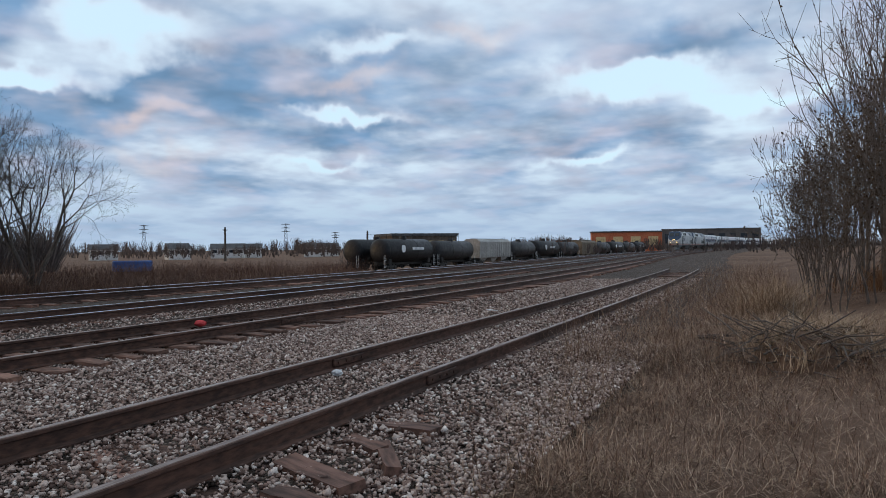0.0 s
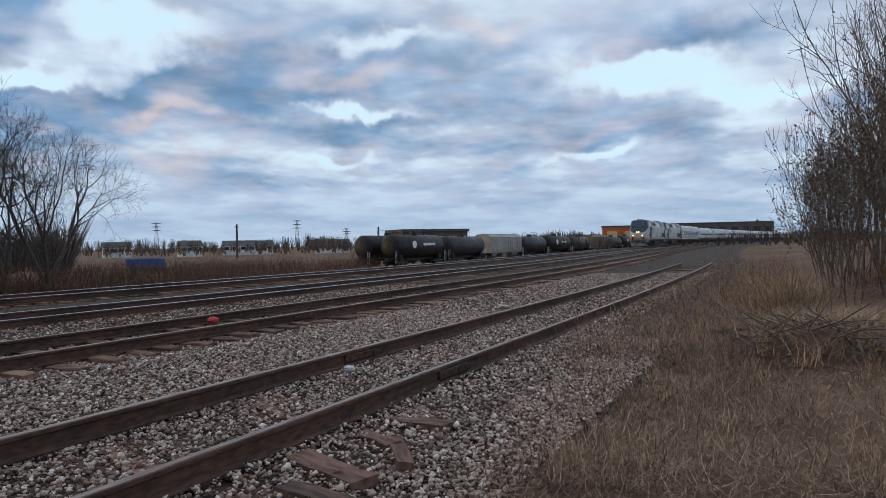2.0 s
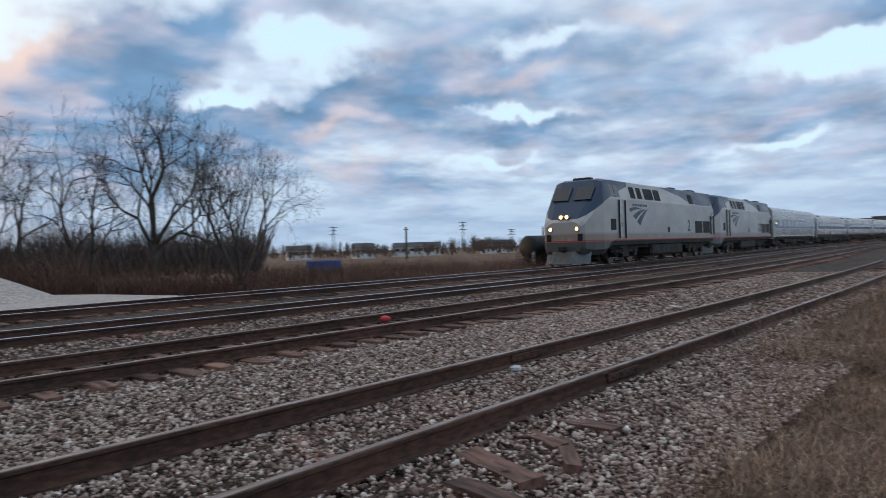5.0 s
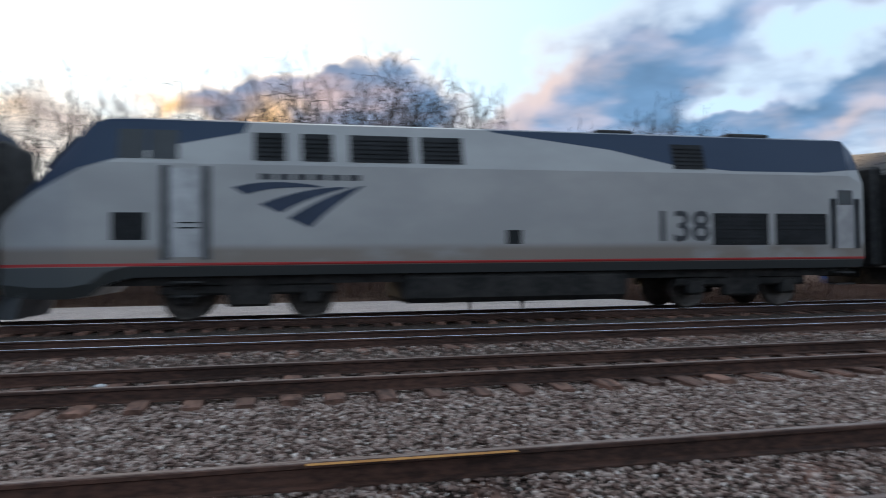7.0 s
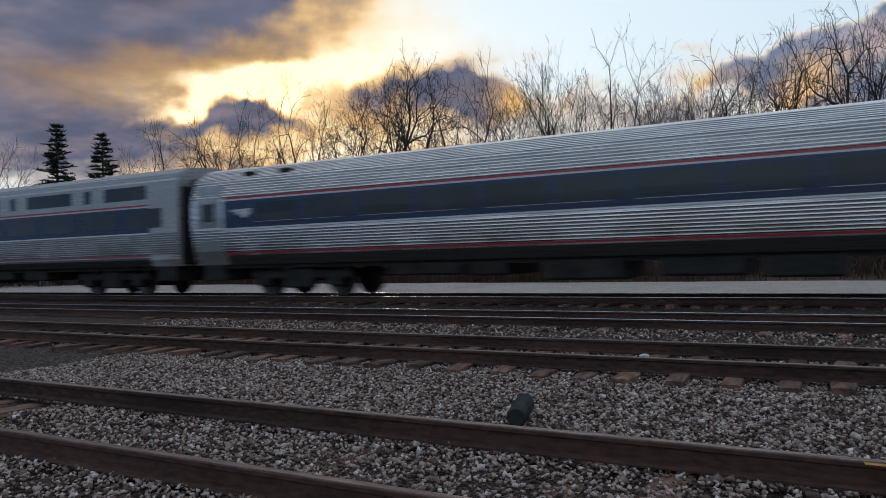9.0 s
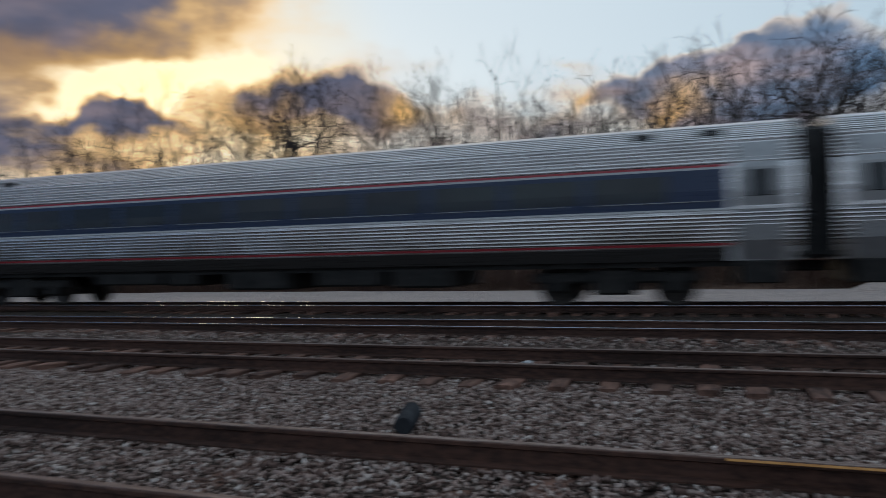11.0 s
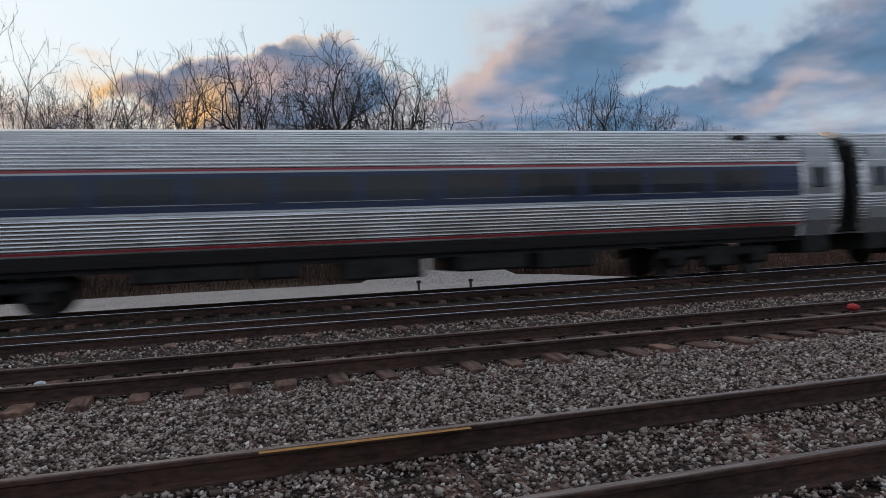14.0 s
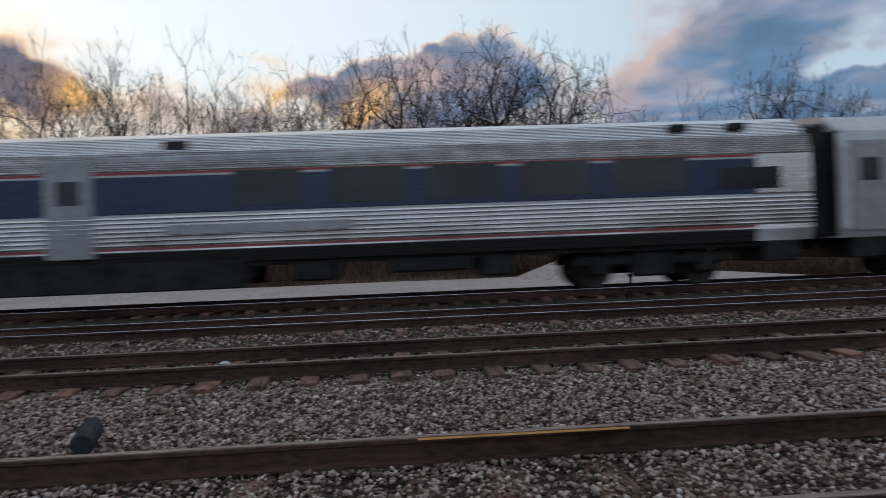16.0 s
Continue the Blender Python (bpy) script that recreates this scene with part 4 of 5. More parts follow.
    while x < 18.4:
        w = rng.uniform(0.9, 2.4)
        part("equipment_box", Shape().box(x, min(18.6, x + w), -1.3, 1.3, rng.uniform(0.36, 0.6), 0.95, 0.05), "under", car, "dark grimy equipment box")
        x += w + rng.uniform(0.1, 1.3)
    for x in (-0.05, 25.6):
        part("coupler", Shape().box(x, x + 0.45, -0.12, 0.12, 0.72, 0.95, 0.03), "under", car)
    for x in (0.62, 24.5):
        part("steps", Shape().box(x, x + 0.85, -1.42, 1.42, 0.5, 0.98, 0.03), "under", car)
    truck(car, 4.1, 0.455, 0.5, 2.6)
    truck(car, 21.9, 0.455, 0.5, 2.6)
    return car


# ---------- freight cars parked ----------
def make_tank_car(length, radius, mat, label, mark):
    car = thing("tank_car", label, "tank car", "parked freight cars")
    s = Shape()
    n = 24
    ang = [2 * math.pi * i / n for i in range(n)]
    zc = 1.1 + radius
    rings = []
    for x, k in ((-0.42, 0.25), (-0.36, 0.6), (-0.2, 0.86), (0, 1), (length, 1), (length + 0.2, 0.86), (length + 0.36, 0.6), (length + 0.42, 0.25)):
        rings.append([(x, radius * k * math.cos(a), zc + radius * k * math.sin(a)) for a in ang])
    tank = part("tank", s.loft(rings), mat, car, smooth=True)
    for x in (0.15, length / 2 - 1.6, length / 2 + 1.6, length - 0.15):
        part("band", Shape().loft([[(x + q, (radius + 0.012) * math.cos(a), zc + (radius + 0.012) * math.sin(a)) for a in ang] for q in (-0.04, 0.04)]), "under", tank)
    part("dome", Shape().tube((length / 2, 0, zc + radius - 0.1), (length / 2, 0, zc + radius + 0.4), 0.5, 0.45, 14), mat, tank, "valve housing on top of the tank")
    p = Shape()
    for y in (-0.9, 0.9):
        for x in (length / 2 - 1.2, length / 2 + 1.2):
            p.tube((x, y, zc + radius * 0.75), (x, y, zc + radius + 0.75), 0.025, 0.025, 5)
        p.tube((length / 2 - 1.2, y, zc + radius + 0.72), (length / 2 + 1.2, y, zc + radius + 0.72), 0.025, 0.025, 5)
    part("railing", p, "under", tank)
    part("sill", Shape().box(-1.0, length + 1.0, -0.28, 0.28, 0.75, 1.15, 0.04), "under", car)
    for x in (0.7, length - 0.7):
        part("saddle", Shape().box(x - 0.35, x + 0.35, -1.25, 1.25, 0.9, 1.6, 0.08), "under", car)
    for x in (-0.95, length + 0.55):
        part("end_platform", Shape().box(x, x + 0.4, -1.4, 1.4, 1.08, 1.16), "under", car)
        for y in (-1.3, 1.3):
            l = Shape()
            for q in (-0.2, 0.2):
                l.tube((x + 0.2 + q, y, 0.5), (x + 0.2 + q, y, 2.1), 0.02, 0.02, 5)
            for i in range(5):
                l.tube((x, y, 0.55 + 0.3 * i), (x + 0.4, y, 0.55 + 0.3 * i), 0.016, 0.016, 5)
            part("ladder", l, "mark" if y < 0 else "under", car)
    if mark:
        part("emblem", Shape().loft([[(length * 0.3 + 0.5 * math.cos(a), -radius - q, zc + 0.25 + 0.5 * math.sin(a)) for a in ang] for q in (-0.1, 0.012)]), "mark", tank, "plain white round emblem")
        for i in range(9):
            e = Shape().box(length * 0.5 + i * 0.36, length * 0.5 + 0.28 + i * 0.36, -radius - 0.012, -radius + 0.05, zc + 0.1, zc + 0.45)
            part("marking_bar", e, "mark", tank, "plain white marking bar")
    for x in (1.1, length - 1.1):
        truck(car, x, 0.42, 0.46, 1.8)
    return car


def make_hopper(length, mat, label):
    car = thing("hopper_car", label, "hopper car", "parked freight cars")
    s = Shape()
    prof = [(-1.45, 1.3), (-1.55, 2.0), (-1.55, 4.0), (-1.0, 4.45), (1.0, 4.45), (1.55, 4.0), (1.55, 2.0), (1.45, 1.3)]
    s.loft([[(x, a, b) for a, b in prof] for x in (0.0, length)])
    body = part("body", s, mat, car)
    n = int(length / 0.8)
    for i in range(n + 1):
        x = length * i / n
        for y in (-1.6, 1.54):
            part("rib", Shape().box(x - 0.06, x + 0.06, y, y + 0.06, 1.35, 4.0), mat, body)
    part("roof_walk", Shape().box(0.2, length - 0.2, -0.35, 0.35, 4.45, 4.53), "under", body)
    for k in range(3):
        x = length * (k + 0.5) / 3
        part("hopper_chute", Shape().loft([[(x - 1.5, -1.3, 1.35), (x + 1.5, -1.3, 1.35), (x + 1.5, 1.3, 1.35), (x - 1.5, 1.3, 1.35)], [(x - 0.4, -0.9, 0.5), (x + 0.4, -0.9, 0.5), (x + 0.4, 0.9, 0.5), (x - 0.4, 0.9, 0.5)]]), mat, body)
    part("sill", Shape().box(-0.8, length + 0.8, -0.28, 0.28, 0.75, 1.2, 0.04), "under", car)
    for x in (1.0, length - 1.0):
        truck(car, x, 0.42, 0.46, 1.8)
    return car


# ---------- trees and brush ----------
def strands(name, segs, mat, parent=None, sides=3):
    """One mesh of many thin tapered pieces, each (a, b, ra, rb)."""
    a = np.array([s[0] for s in segs], float)
    b = np.array([s[1] for s in segs], float)
    ra = np.array([s[2] for s in segs])[:, None]
    rb = np.array([s[3] for s in segs])[:, None]
    d = b - a
    d /= np.linalg.norm(d, axis=1)[:, None] + 1e-9
    u = np.cross(d, np.where(np.abs(d[:, 2:]) < 0.9, (0.0, 0.0, 1.0), (1.0, 0.0, 0.0)))
    u /= np.linalg.norm(u, axis=1)[:, None] + 1e-9
    w = np.cross(d, u)
    rows = []
    for p, r in ((a, ra), (b, rb)):
        for i in range(sides):
            t = 2 * math.pi * i / sides
            rows.append(p + (u * math.cos(t) + w * math.sin(t)) * r)
    v = np.stack(rows, 1).reshape(-1, 3)
    k = 2 * sides
    q = np.array([(i, (i + 1) % sides, (i + 1) % sides + sides, i + sides) for i in range(sides if sides > 2 else 1)])
    f = (np.arange(len(segs))[:, None, None] * k + q[None]).reshape(-1, 4)
    me = bpy.data.meshes.new(name)
    me.vertices.add(len(v))
    me.vertices.foreach_set("co", v.astype(np.float32).ravel())
    me.loops.add(4 * len(f))
    me.loops.foreach_set("vertex_index", f.astype(np.int32).ravel())
    me.polygons.add(len(f))
    me.polygons.foreach_set("loop_start", np.arange(0, 4 * len(f), 4, dtype=np.int32))
    me.update(calc_edges=True)
    me.materials.append(M[mat])
    me.polygons.foreach_set("use_smooth", [True] * len(f))
    ob = new(name, me)
    if parent is not None:
        ob.parent = parent
    return ob


def grow(rng, start, way0, length, radius, level, thick, thin, wild, open_deg, rise, droop):
    """Grow one limb: a wavering run that forks at its end, with fine shoots along its outer reaches."""
    p, d = Vector(start), Vector(way0).normalized()
    n = 4 if level > 1 else 3
    pts = [p.copy()]
    pull = rise if level > 2 else rise - droop
    for i in range(n):
        d = (d + Vector((rng.uniform(-1, 1), rng.uniform(-1, 1), rng.uniform(-1, 1))) * wild + Vector((0, 0, pull))).normalized()
        p = p + d * length / n
        pts.append(p.copy())
    for i in range(n):
        r0, r1 = radius * (1 - 0.36 * i / n), radius * (1 - 0.36 * (i + 1) / n)
        (thick if radius > 0.04 else thin).append((pts[i], pts[i + 1], r0, r1))

    def turned(ax, ang, roll):
        side = ax.orthogonal().normalized()
        side.rotate(Matrix.Rotation(roll, 3, ax))
        return ax * math.cos(ang) + side * math.sin(ang)
    if level <= 4:
        # side shoots
        for _ in range(2):
            t = rng.uniform(0.2, 0.95)
            i = min(n - 1, int(t * n))
            q = pts[i].lerp(pts[i + 1], t * n - i)
            nd = turned((pts[i + 1] - pts[i]).normalized(), radians(rng.uniform(28, 65)), rng.uniform(0, 6.283))
            if level > 1:
                grow(rng, q, nd, length * rng.uniform(0.4, 0.65), radius * 0.4, max(0, level - 3), thick, thin, wild * 1.2, open_deg, rise, droop)
            else:
                nd = nd + Vector((0, 0, rng.uniform(-0.2, 0.4)))
                thin.append((q, q + nd * length * rng.uniform(0.35, 0.7), radius * 0.5, radius * 0.3))
    if level == 0:
        return
    kids = 3 if rng.random() < 0.3 else 2
    roll = rng.uniform(0, 6.283)
    for k in range(kids):
        nd = turned(d, radians(rng.uniform(*open_deg)) * (0.75 if k == 0 else 1.1), roll + 6.283 * k / kids + rng.uniform(-0.4, 0.4))
        grow(rng, pts[-1], nd, length * rng.uniform(0.68, 0.9), radius * 0.64 * (0.84 if k else 1.0), level - 1, thick, thin, wild, open_deg, rise, droop)


def make_tree(seed, height, stems, label, level=5, radius=0.32, lean=0.25, wild=0.14, group="bare trees along the yard", open_deg=(18, 40), twig=0.007, width=0.42, rise=0.03, droop=0.0, trunk="bark", twigs="twig", leaves=0, bole=0.2, limbs=4, tilt=(0, 0)):
    rng = random.Random(seed)
    tree = thing("bare_tree", label, "tree", group)
    thick, thin = [], []
    for k in range(stems):
        a = 6.283 * k / stems + rng.uniform(-0.5, 0.5)
        l = lean * rng.uniform(0.5, 1.3) if stems > 1 else 0.06
        base = Vector((math.cos(a) * 0.25 * (stems > 1), math.sin(a) * 0.25 * (stems > 1), -0.3))
        d = Vector((math.cos(a) * l + tilt[0], math.sin(a) * l + tilt[1], 1)).normalized()
        r = radius * (1 if stems == 1 else 0.7)
        top = base + d * (height * bole + 0.3)
        mid = base.lerp(top, 0.5) + Vector((rng.uniform(-0.1, 0.1), rng.uniform(-0.1, 0.1), 0))
        thick += [(base, base.lerp(mid, 0.2), r * 1.35, r * 1.05), (base.lerp(mid, 0.2), mid, r * 1.05, r * 0.95), (mid, top, r * 0.95, r * 0.86)]
        n = limbs if stems == 1 else max(2, limbs - 1)
        for i in range(n):
            b = 6.283 * i / n + rng.uniform(-0.5, 0.5)
            ang = radians(rng.uniform(*open_deg)) * (1.15 if i else 0.3)
            nd = d * math.cos(ang) + Vector((math.cos(b), math.sin(b), 0)) * math.sin(ang)
            grow(rng, base.lerp(top, 1.0 if i == 0 else rng.uniform(0.7, 1.0)), nd, height * rng.uniform(0.17, 0.24), r * (0.72 if i == 0 else 0.55), level, thick, thin, wild, open_deg, rise, droop)
    if radius < 0.15:
        both = thick + thin
        thick = [q for q in both if q[2] > radius * 0.3]
        thin = [q for q in both if q[2] <= radius * 0.3]
    thin = [(a, b, max(ra, twig), max(rb, twig * 0.7)) for a, b, ra, rb in thin]
    zs = sorted(b.z for _, b, _, _ in thick + thin)
    k = height / zs[int(0.985 * len(zs))]
    rs = sorted(math.hypot(b.x, b.y) for _, b, _, _ in thin)
    q = width * height / rs[int(0.93 * len(rs))]
    for lst in (thick, thin):
        lst[:] = [(Vector((a.x * q, a.y * q, a.z * k)), Vector((b.x * q, b.y * q, b.z * k)), ra, rb) for a, b, ra, rb in lst]
    strands("trunk", thick, trunk, tree, 6)["label"] = "grey-brown trunk and limbs"
    strands("crown", thin, twigs, tree, 3)["label"] = "dense leafless twigs"
    if leaves:
        tips = [rng.choice(thin)[1] for _ in range(leaves)]
        strands("dead_leaves", [(p, p + Vector((rng.uniform(-1, 1), rng.uniform(-1, 1), rng.uniform(-1, 0.3))) * 0.05, 0.022, 0.01) for p in tips], "deadleaf", tree, 3)["label"] = "few small dead leaves"
    return tree


def make_pine(seed, height):
    rng = random.Random(seed)
    tree = thing("pine_tree", "dark green pine tree behind the yard", "tree", "pines")
    part("trunk", Shape().tube((0, 0, -0.3), (0, 0, height), 0.22, 0.03, 8), "bark", tree)
    segs = []
    z = height * 0.25
    while z < height:
        r = (1 - z / height) * height * 0.27 + 0.35
        for k in range(7):
            a = rng.uniform(0, 6.283)
            ln = r * rng.uniform(0.6, 1.1)
            tip = Vector((math.cos(a) * ln, math.sin(a) * ln, z + ln * rng.uniform(-0.05, 0.3)))
            base = Vector((0, 0, z))
            for i in range(int(14 * ln) + 6):
                t = rng.uniform(0.25, 1.0)
                q = base.lerp(tip, t)
                e = q + Vector((rng.uniform(-1, 1), rng.uniform(-1, 1), rng.uniform(-0.2, 0.7))) * 0.38
                segs.append((q, e, 0.05, 0.015))
        z += 0.38
    strands("crown", segs, "needle", tree, 3)["label"] = "dark green needles"
    return tree


def at_ground(az, dist):
    d = way(az, 0)
    return d.x * dist, d.y * dist


def make_trees():
    spread_label = "bare spreading tree with dense fine twigs"
    slim_label = "tall bare slender tree"
    kinds = [
        make_tree(11, 12.0, 1, spread_label, 6, 0.30, wild=0.2, width=0.48, open_deg=(24, 50), rise=0.02, droop=0.07, limbs=5), make_tree(12, 12.0, 3, "bare multi-stemmed spreading tree", 4, 0.24, 0.42, 0.16, width=0.50, open_deg=(22, 48), droop=0.07, limbs=4, bole=0.24),
        make_tree(13, 13.0, 1, slim_label, 5, 0.17, 0.2, 0.15, open_deg=(20, 44), width=0.33, rise=0.03, droop=0.03, limbs=5, bole=0.28), make_tree(14, 12.0, 2, spread_label, 5, 0.24, 0.3, 0.2, width=0.42, open_deg=(22, 48), rise=0.02, droop=0.06, limbs=4, bole=0.22), make_tree(16, 12.0, 3, "bare willow-like tree leaning over brush", 5, 0.26, 0.55, 0.13, width=0.60, open_deg=(16, 38), rise=0.04, droop=0.09, limbs=4, bole=0.26),
    ]
    base = (12.0, 12.0, 13.0, 12.0, 12.0)
    rng = random.Random(3)
    # kind, azimuth, distance, elevation of the top
    spots = [
        (0, -28.6, 47, 11.4), (3, -23.8, 50, 9.8), (4, -34.6, 48, 9.0), (3, -32.0, 56, 8.6), (0, -12.6, 44, 14.3), (0, -8.6, 46, 15.2), (3, -15.4, 50, 12.6), (0, -1.8, 47, 15.2),
        (3, 2.4, 50, 13.9), (1, 5.9, 50, 13.7), (2, 8.6, 54, 12.2), (2, 11.4, 52, 12.6), (3, 14.9, 50, 14.7), (2, 19.4, 50, 14.7), (2, 22.8, 56, 13.0), (3, 26.6, 52, 14.2), (0, 31.6, 49, 14.8), (2, 35.2, 55, 12.3),
        (3, 39.2, 54, 12.8), (3, 42.6, 60, 11.0), (1, 46.0, 62, 10.4), (3, 51.0, 70, 9.2), (1, 61.0, 66, 8.4), (1, -5.2, 60, 12.2), (1, -19.0, 62, 9.0), (2, 66, 64, 8), (0, 72, 60, 9),
    ]
    first = set()
    for k, az, dist, el in spots:
        x, y = at_ground(az, dist)
        h = 0.99 * (dist * math.tan(radians(el)) + 1.6) / base[k]
        m = pose(x, y, -0.2, 0, 0, rng.uniform(0, 360))
        src = kinds[k]
        if k not in first:
            first.add(k)
            src.scale = (h, h, h)
            src.matrix_basis = m @ Matrix.Diagonal((h, h, h, 1))
        else:
            ob = copy_thing(src, m)
            ob.scale = (h, h, h)
    p = make_pine(1, 13)
    p.matrix_basis = pose(*at_ground(56.5, 66), -0.2)
    q = copy_thing(p, pose(*at_ground(53.6, 64), -0.2, 0, 0, 70))
    q.scale = (0.93, 0.93, 0.93)
    # near thicket on the bank
    sapling = make_tree(31, 7.6, 1, "tall bare sapling in a thicket on the bank", 3, 0.065, 0.2, 0.12, "bare saplings on the bank", (14, 34), 0.006, 0.26, 0.05, 0.0, "sap", "sap", 60, 0.3, 4)
    shrub = make_tree(32, 4.4, 5, "bare bushy shrub with a few dead leaves", 3, 0.03, 0.45, 0.14, "bare saplings on the bank", (16, 38), 0.005, 0.36, 0.03, 0.0, "sap", "sap", 520, 0.18, 4)
    for src, spots in ((sapling, ((17.6, -1.7, 1.0), (21.0, -2.0, 1.0), (19.5, -3.0, 1.0), (25, -2.6, 1.1), (16.6, -3.0, 0.92), (29, -3, 1.15), (23, -4.4, 1.05), (20.4, -1.6, 0.8), (27, -2.0, 0.9))),
                       (shrub, ((15.8, -0.75, 0.62), (17.4, -0.4, 0.66), (16.2, -1.5, 0.95), (20.5, -0.7, 1.0), (24, -1.0, 1.0), (23.5, -2.6, 1.1), (14.9, -2.0, 0.8), (18.5, -2.2, 1.15), (27.0, -0.6, 0.9), (19.0, -1.2, 0.9), (30, -0.6, 1.0)))):
        for k, (x, y, size) in enumerate(spots):
            m = pose(x, y, bank(x, y), 0, 0, 53 * k)
            if k:
                copy_thing(src, m).scale = (size, size, size)
            else:
                src.matrix_basis = m @ Matrix.Scale(size, 4)


def blades(name, spots, mat, label, category, rng, height, per, spread_r, lean=0.6, thick=0.004):
    segs = []
    for x, y, z, k in spots:
        for i in range(per):
            a, r = rng.uniform(0, 6.283), spread_r * math.sqrt(rng.random())
            p = Vector((x + math.cos(a) * r, y + math.sin(a) * r, z))
            h = height * k * rng.uniform(0.45, 1.1)
            t = rng.uniform(0, 6.283)
            l = h * lean * rng.uniform(0.1, 1.2)
            m = p + Vector((math.cos(t) * l * 0.35, math.sin(t) * l * 0.35, h * 0.6))
            e = p + Vector((math.cos(t) * l, math.sin(t) * l, h))
            segs.append((p, m, thick, thick * 0.8))
            segs.append((m, e, thick * 0.8, thick * 0.3))
    ob = strands(name, segs, mat, None, 2)
    return tagged(ob, label, category, kind="stuff")


def make_brush():
    rng = random.Random(8)
    # dry weeds and matted grass beside the siding
    edge_x, edge_y = (2.0, 4.1, 5.7, 8.5, 12.0, 17.0, 30.0, 60.0), (1.2, 1.7, 2.15, 2.75, 3.0, 3.15, 3.5, 6.2)

    def verge(x):
        return float(np.interp(x, edge_x, edge_y)) + 0.3 * noise.noise((x * 0.9, 0, 0))
    spots = []
    for _ in range(2600):
        x = 2.2 + 30 * rng.random() ** 1.5
        y = verge(x) - rng.random() ** 1.1 * (3.4 + 0.28 * x)
        if noise.noise((x * 0.8, y * 0.8, 6.0)) < -0.25:
            continue
        spots.append((x, y, bank(x, y) - 0.01, 0.4 + 0.8 * max(0, noise.noise((x * 0.7, y * 0.7, 3.0)) + 0.35)))
    blades("dry_grass", spots, "straw", "matted brown dry grass beside the siding", "grass", rng, 0.06, 34, 0.34, 6.0, 0.0024)
    # low bushes of fine dead stems that fork again and again
    segs = []

    def weed(x, y, size, count, upright):
        root = Vector((x, y, bank(x, y) - 0.02))
        for _ in range(count):
            t, tip = rng.uniform(0, 6.283), rng.uniform(0.4, 1.2)
            d = Vector((math.cos(t) * tip, math.sin(t) * tip, upright * rng.uniform(0.4, 1.1))).normalized()
            p, th = root + Vector((rng.uniform(-1, 1), rng.uniform(-1, 1), 0)) * size * 0.35, 0.003
            for i in range(4):
                d = (d + Vector((rng.uniform(-1, 1), rng.uniform(-1, 1), rng.uniform(-0.9, 0.6))) * 0.55).normalized()
                q = p + d * size * rng.uniform(0.18, 0.34)
                segs.append((p, q, th, th * 0.8))
                if i:
                    for _ in range(2):
                        e = (d + Vector((rng.uniform(-1, 1), rng.uniform(-1, 1), rng.uniform(-0.6, 0.8))) * 0.9).normalized()
                        segs.append((q, q + e * size * rng.uniform(0.08, 0.2), th * 0.6, th * 0.4))
                p, th = q, th * 0.82
    for _ in range(130):
        x = 3.9 + 6.5 * rng.random()
        weed(x, verge(x) - 0.1 - 2.3 * rng.random() ** 1.3, rng.uniform(0.25, 0.6), 24, 0.45)
    for _ in range(330):
        x = 9 + 34 * rng.random() ** 1.4
        y = verge(x) - 0.15 - (1.9 + 0.04 * x) * rng.random()
        weed(x, y, rng.uniform(0.5, 0.95), 20, 0.75)
    for _ in range(120):
        # matted tufts with darker hollows between them
        cx = 4.2 + 9 * rng.random() ** 1.2
        cy = verge(cx) - 0.4 - 3.6 * rng.random()
        for _ in range(7):
            weed(cx + rng.gauss(0, 0.2), cy + rng.gauss(0, 0.2), rng.uniform(0.22, 0.5), 12, rng.choice((0.15, 0.3, 0.6)))
    for _ in range(90):
        x = 5.5 + 6 * rng.random()
        weed(x, -0.4 - 2.2 * rng.random(), rng.uniform(0.2, 0.4), 14, 0.7)
    tagged(strands("dead_weeds", segs, "straw", None, 2), "wiry tangle of dead brown weeds on the verge", "weeds", kind="stuff")
    gold = [(x, y, bank(x, y) - 0.02, 0.7 + 0.5 * rng.random()) for x, y in ((14.2 + rng.gauss(0, 0.5), 0.45 + rng.gauss(0, 0.26)) for _ in range(44))]
    blades("golden_grass_clump", gold, "gold", "clump of golden dead reed grass", "grass", rng, 0.8, 44, 0.2, 1.0, 0.004)
    rust = [(x, y, bank(x, y) - 0.02, 0.7 + 0.6 * rng.random()) for x, y in ((18.5 + rng.gauss(0, 1.3), -2.3 + rng.gauss(0, 0.5)) for _ in range(60))]
    blades("rust_grass_clump", rust, "rustgrass", "rust-brown dead grass on the bank", "grass", rng, 0.6, 45, 0.4, 0.9, 0.003)
    # uprooted heap with dead branches
    heap = thing("brush_heap", "heap of uprooted roots, soil and dead branches", "brush heap", at=pose(9.9, -0.1, bank(9.9, -0.1)) @ Matrix.Scale(1.1, 4))
    s = Shape()
    rings = []
    for i in range(7):
        t = i / 6
        r = (1 - t) ** 0.6 * 0.75 + 0.04
        rings.append([(math.cos(a) * r * (1 + 0.3 * noise.noise((math.cos(a) * 2, math.sin(a) * 2, t * 3))), math.sin(a) * r * (1 + 0.3 * noise.noise((math.sin(a) * 2, math.cos(a) * 2, t * 3 + 5))) * 0.8, -0.15 + t * 0.5) for a in [2 * math.pi * j / 18 for j in range(18)]])
    part("soil", s.loft(rings), "ground", heap, "dark crumbling soil", True)
    segs = []
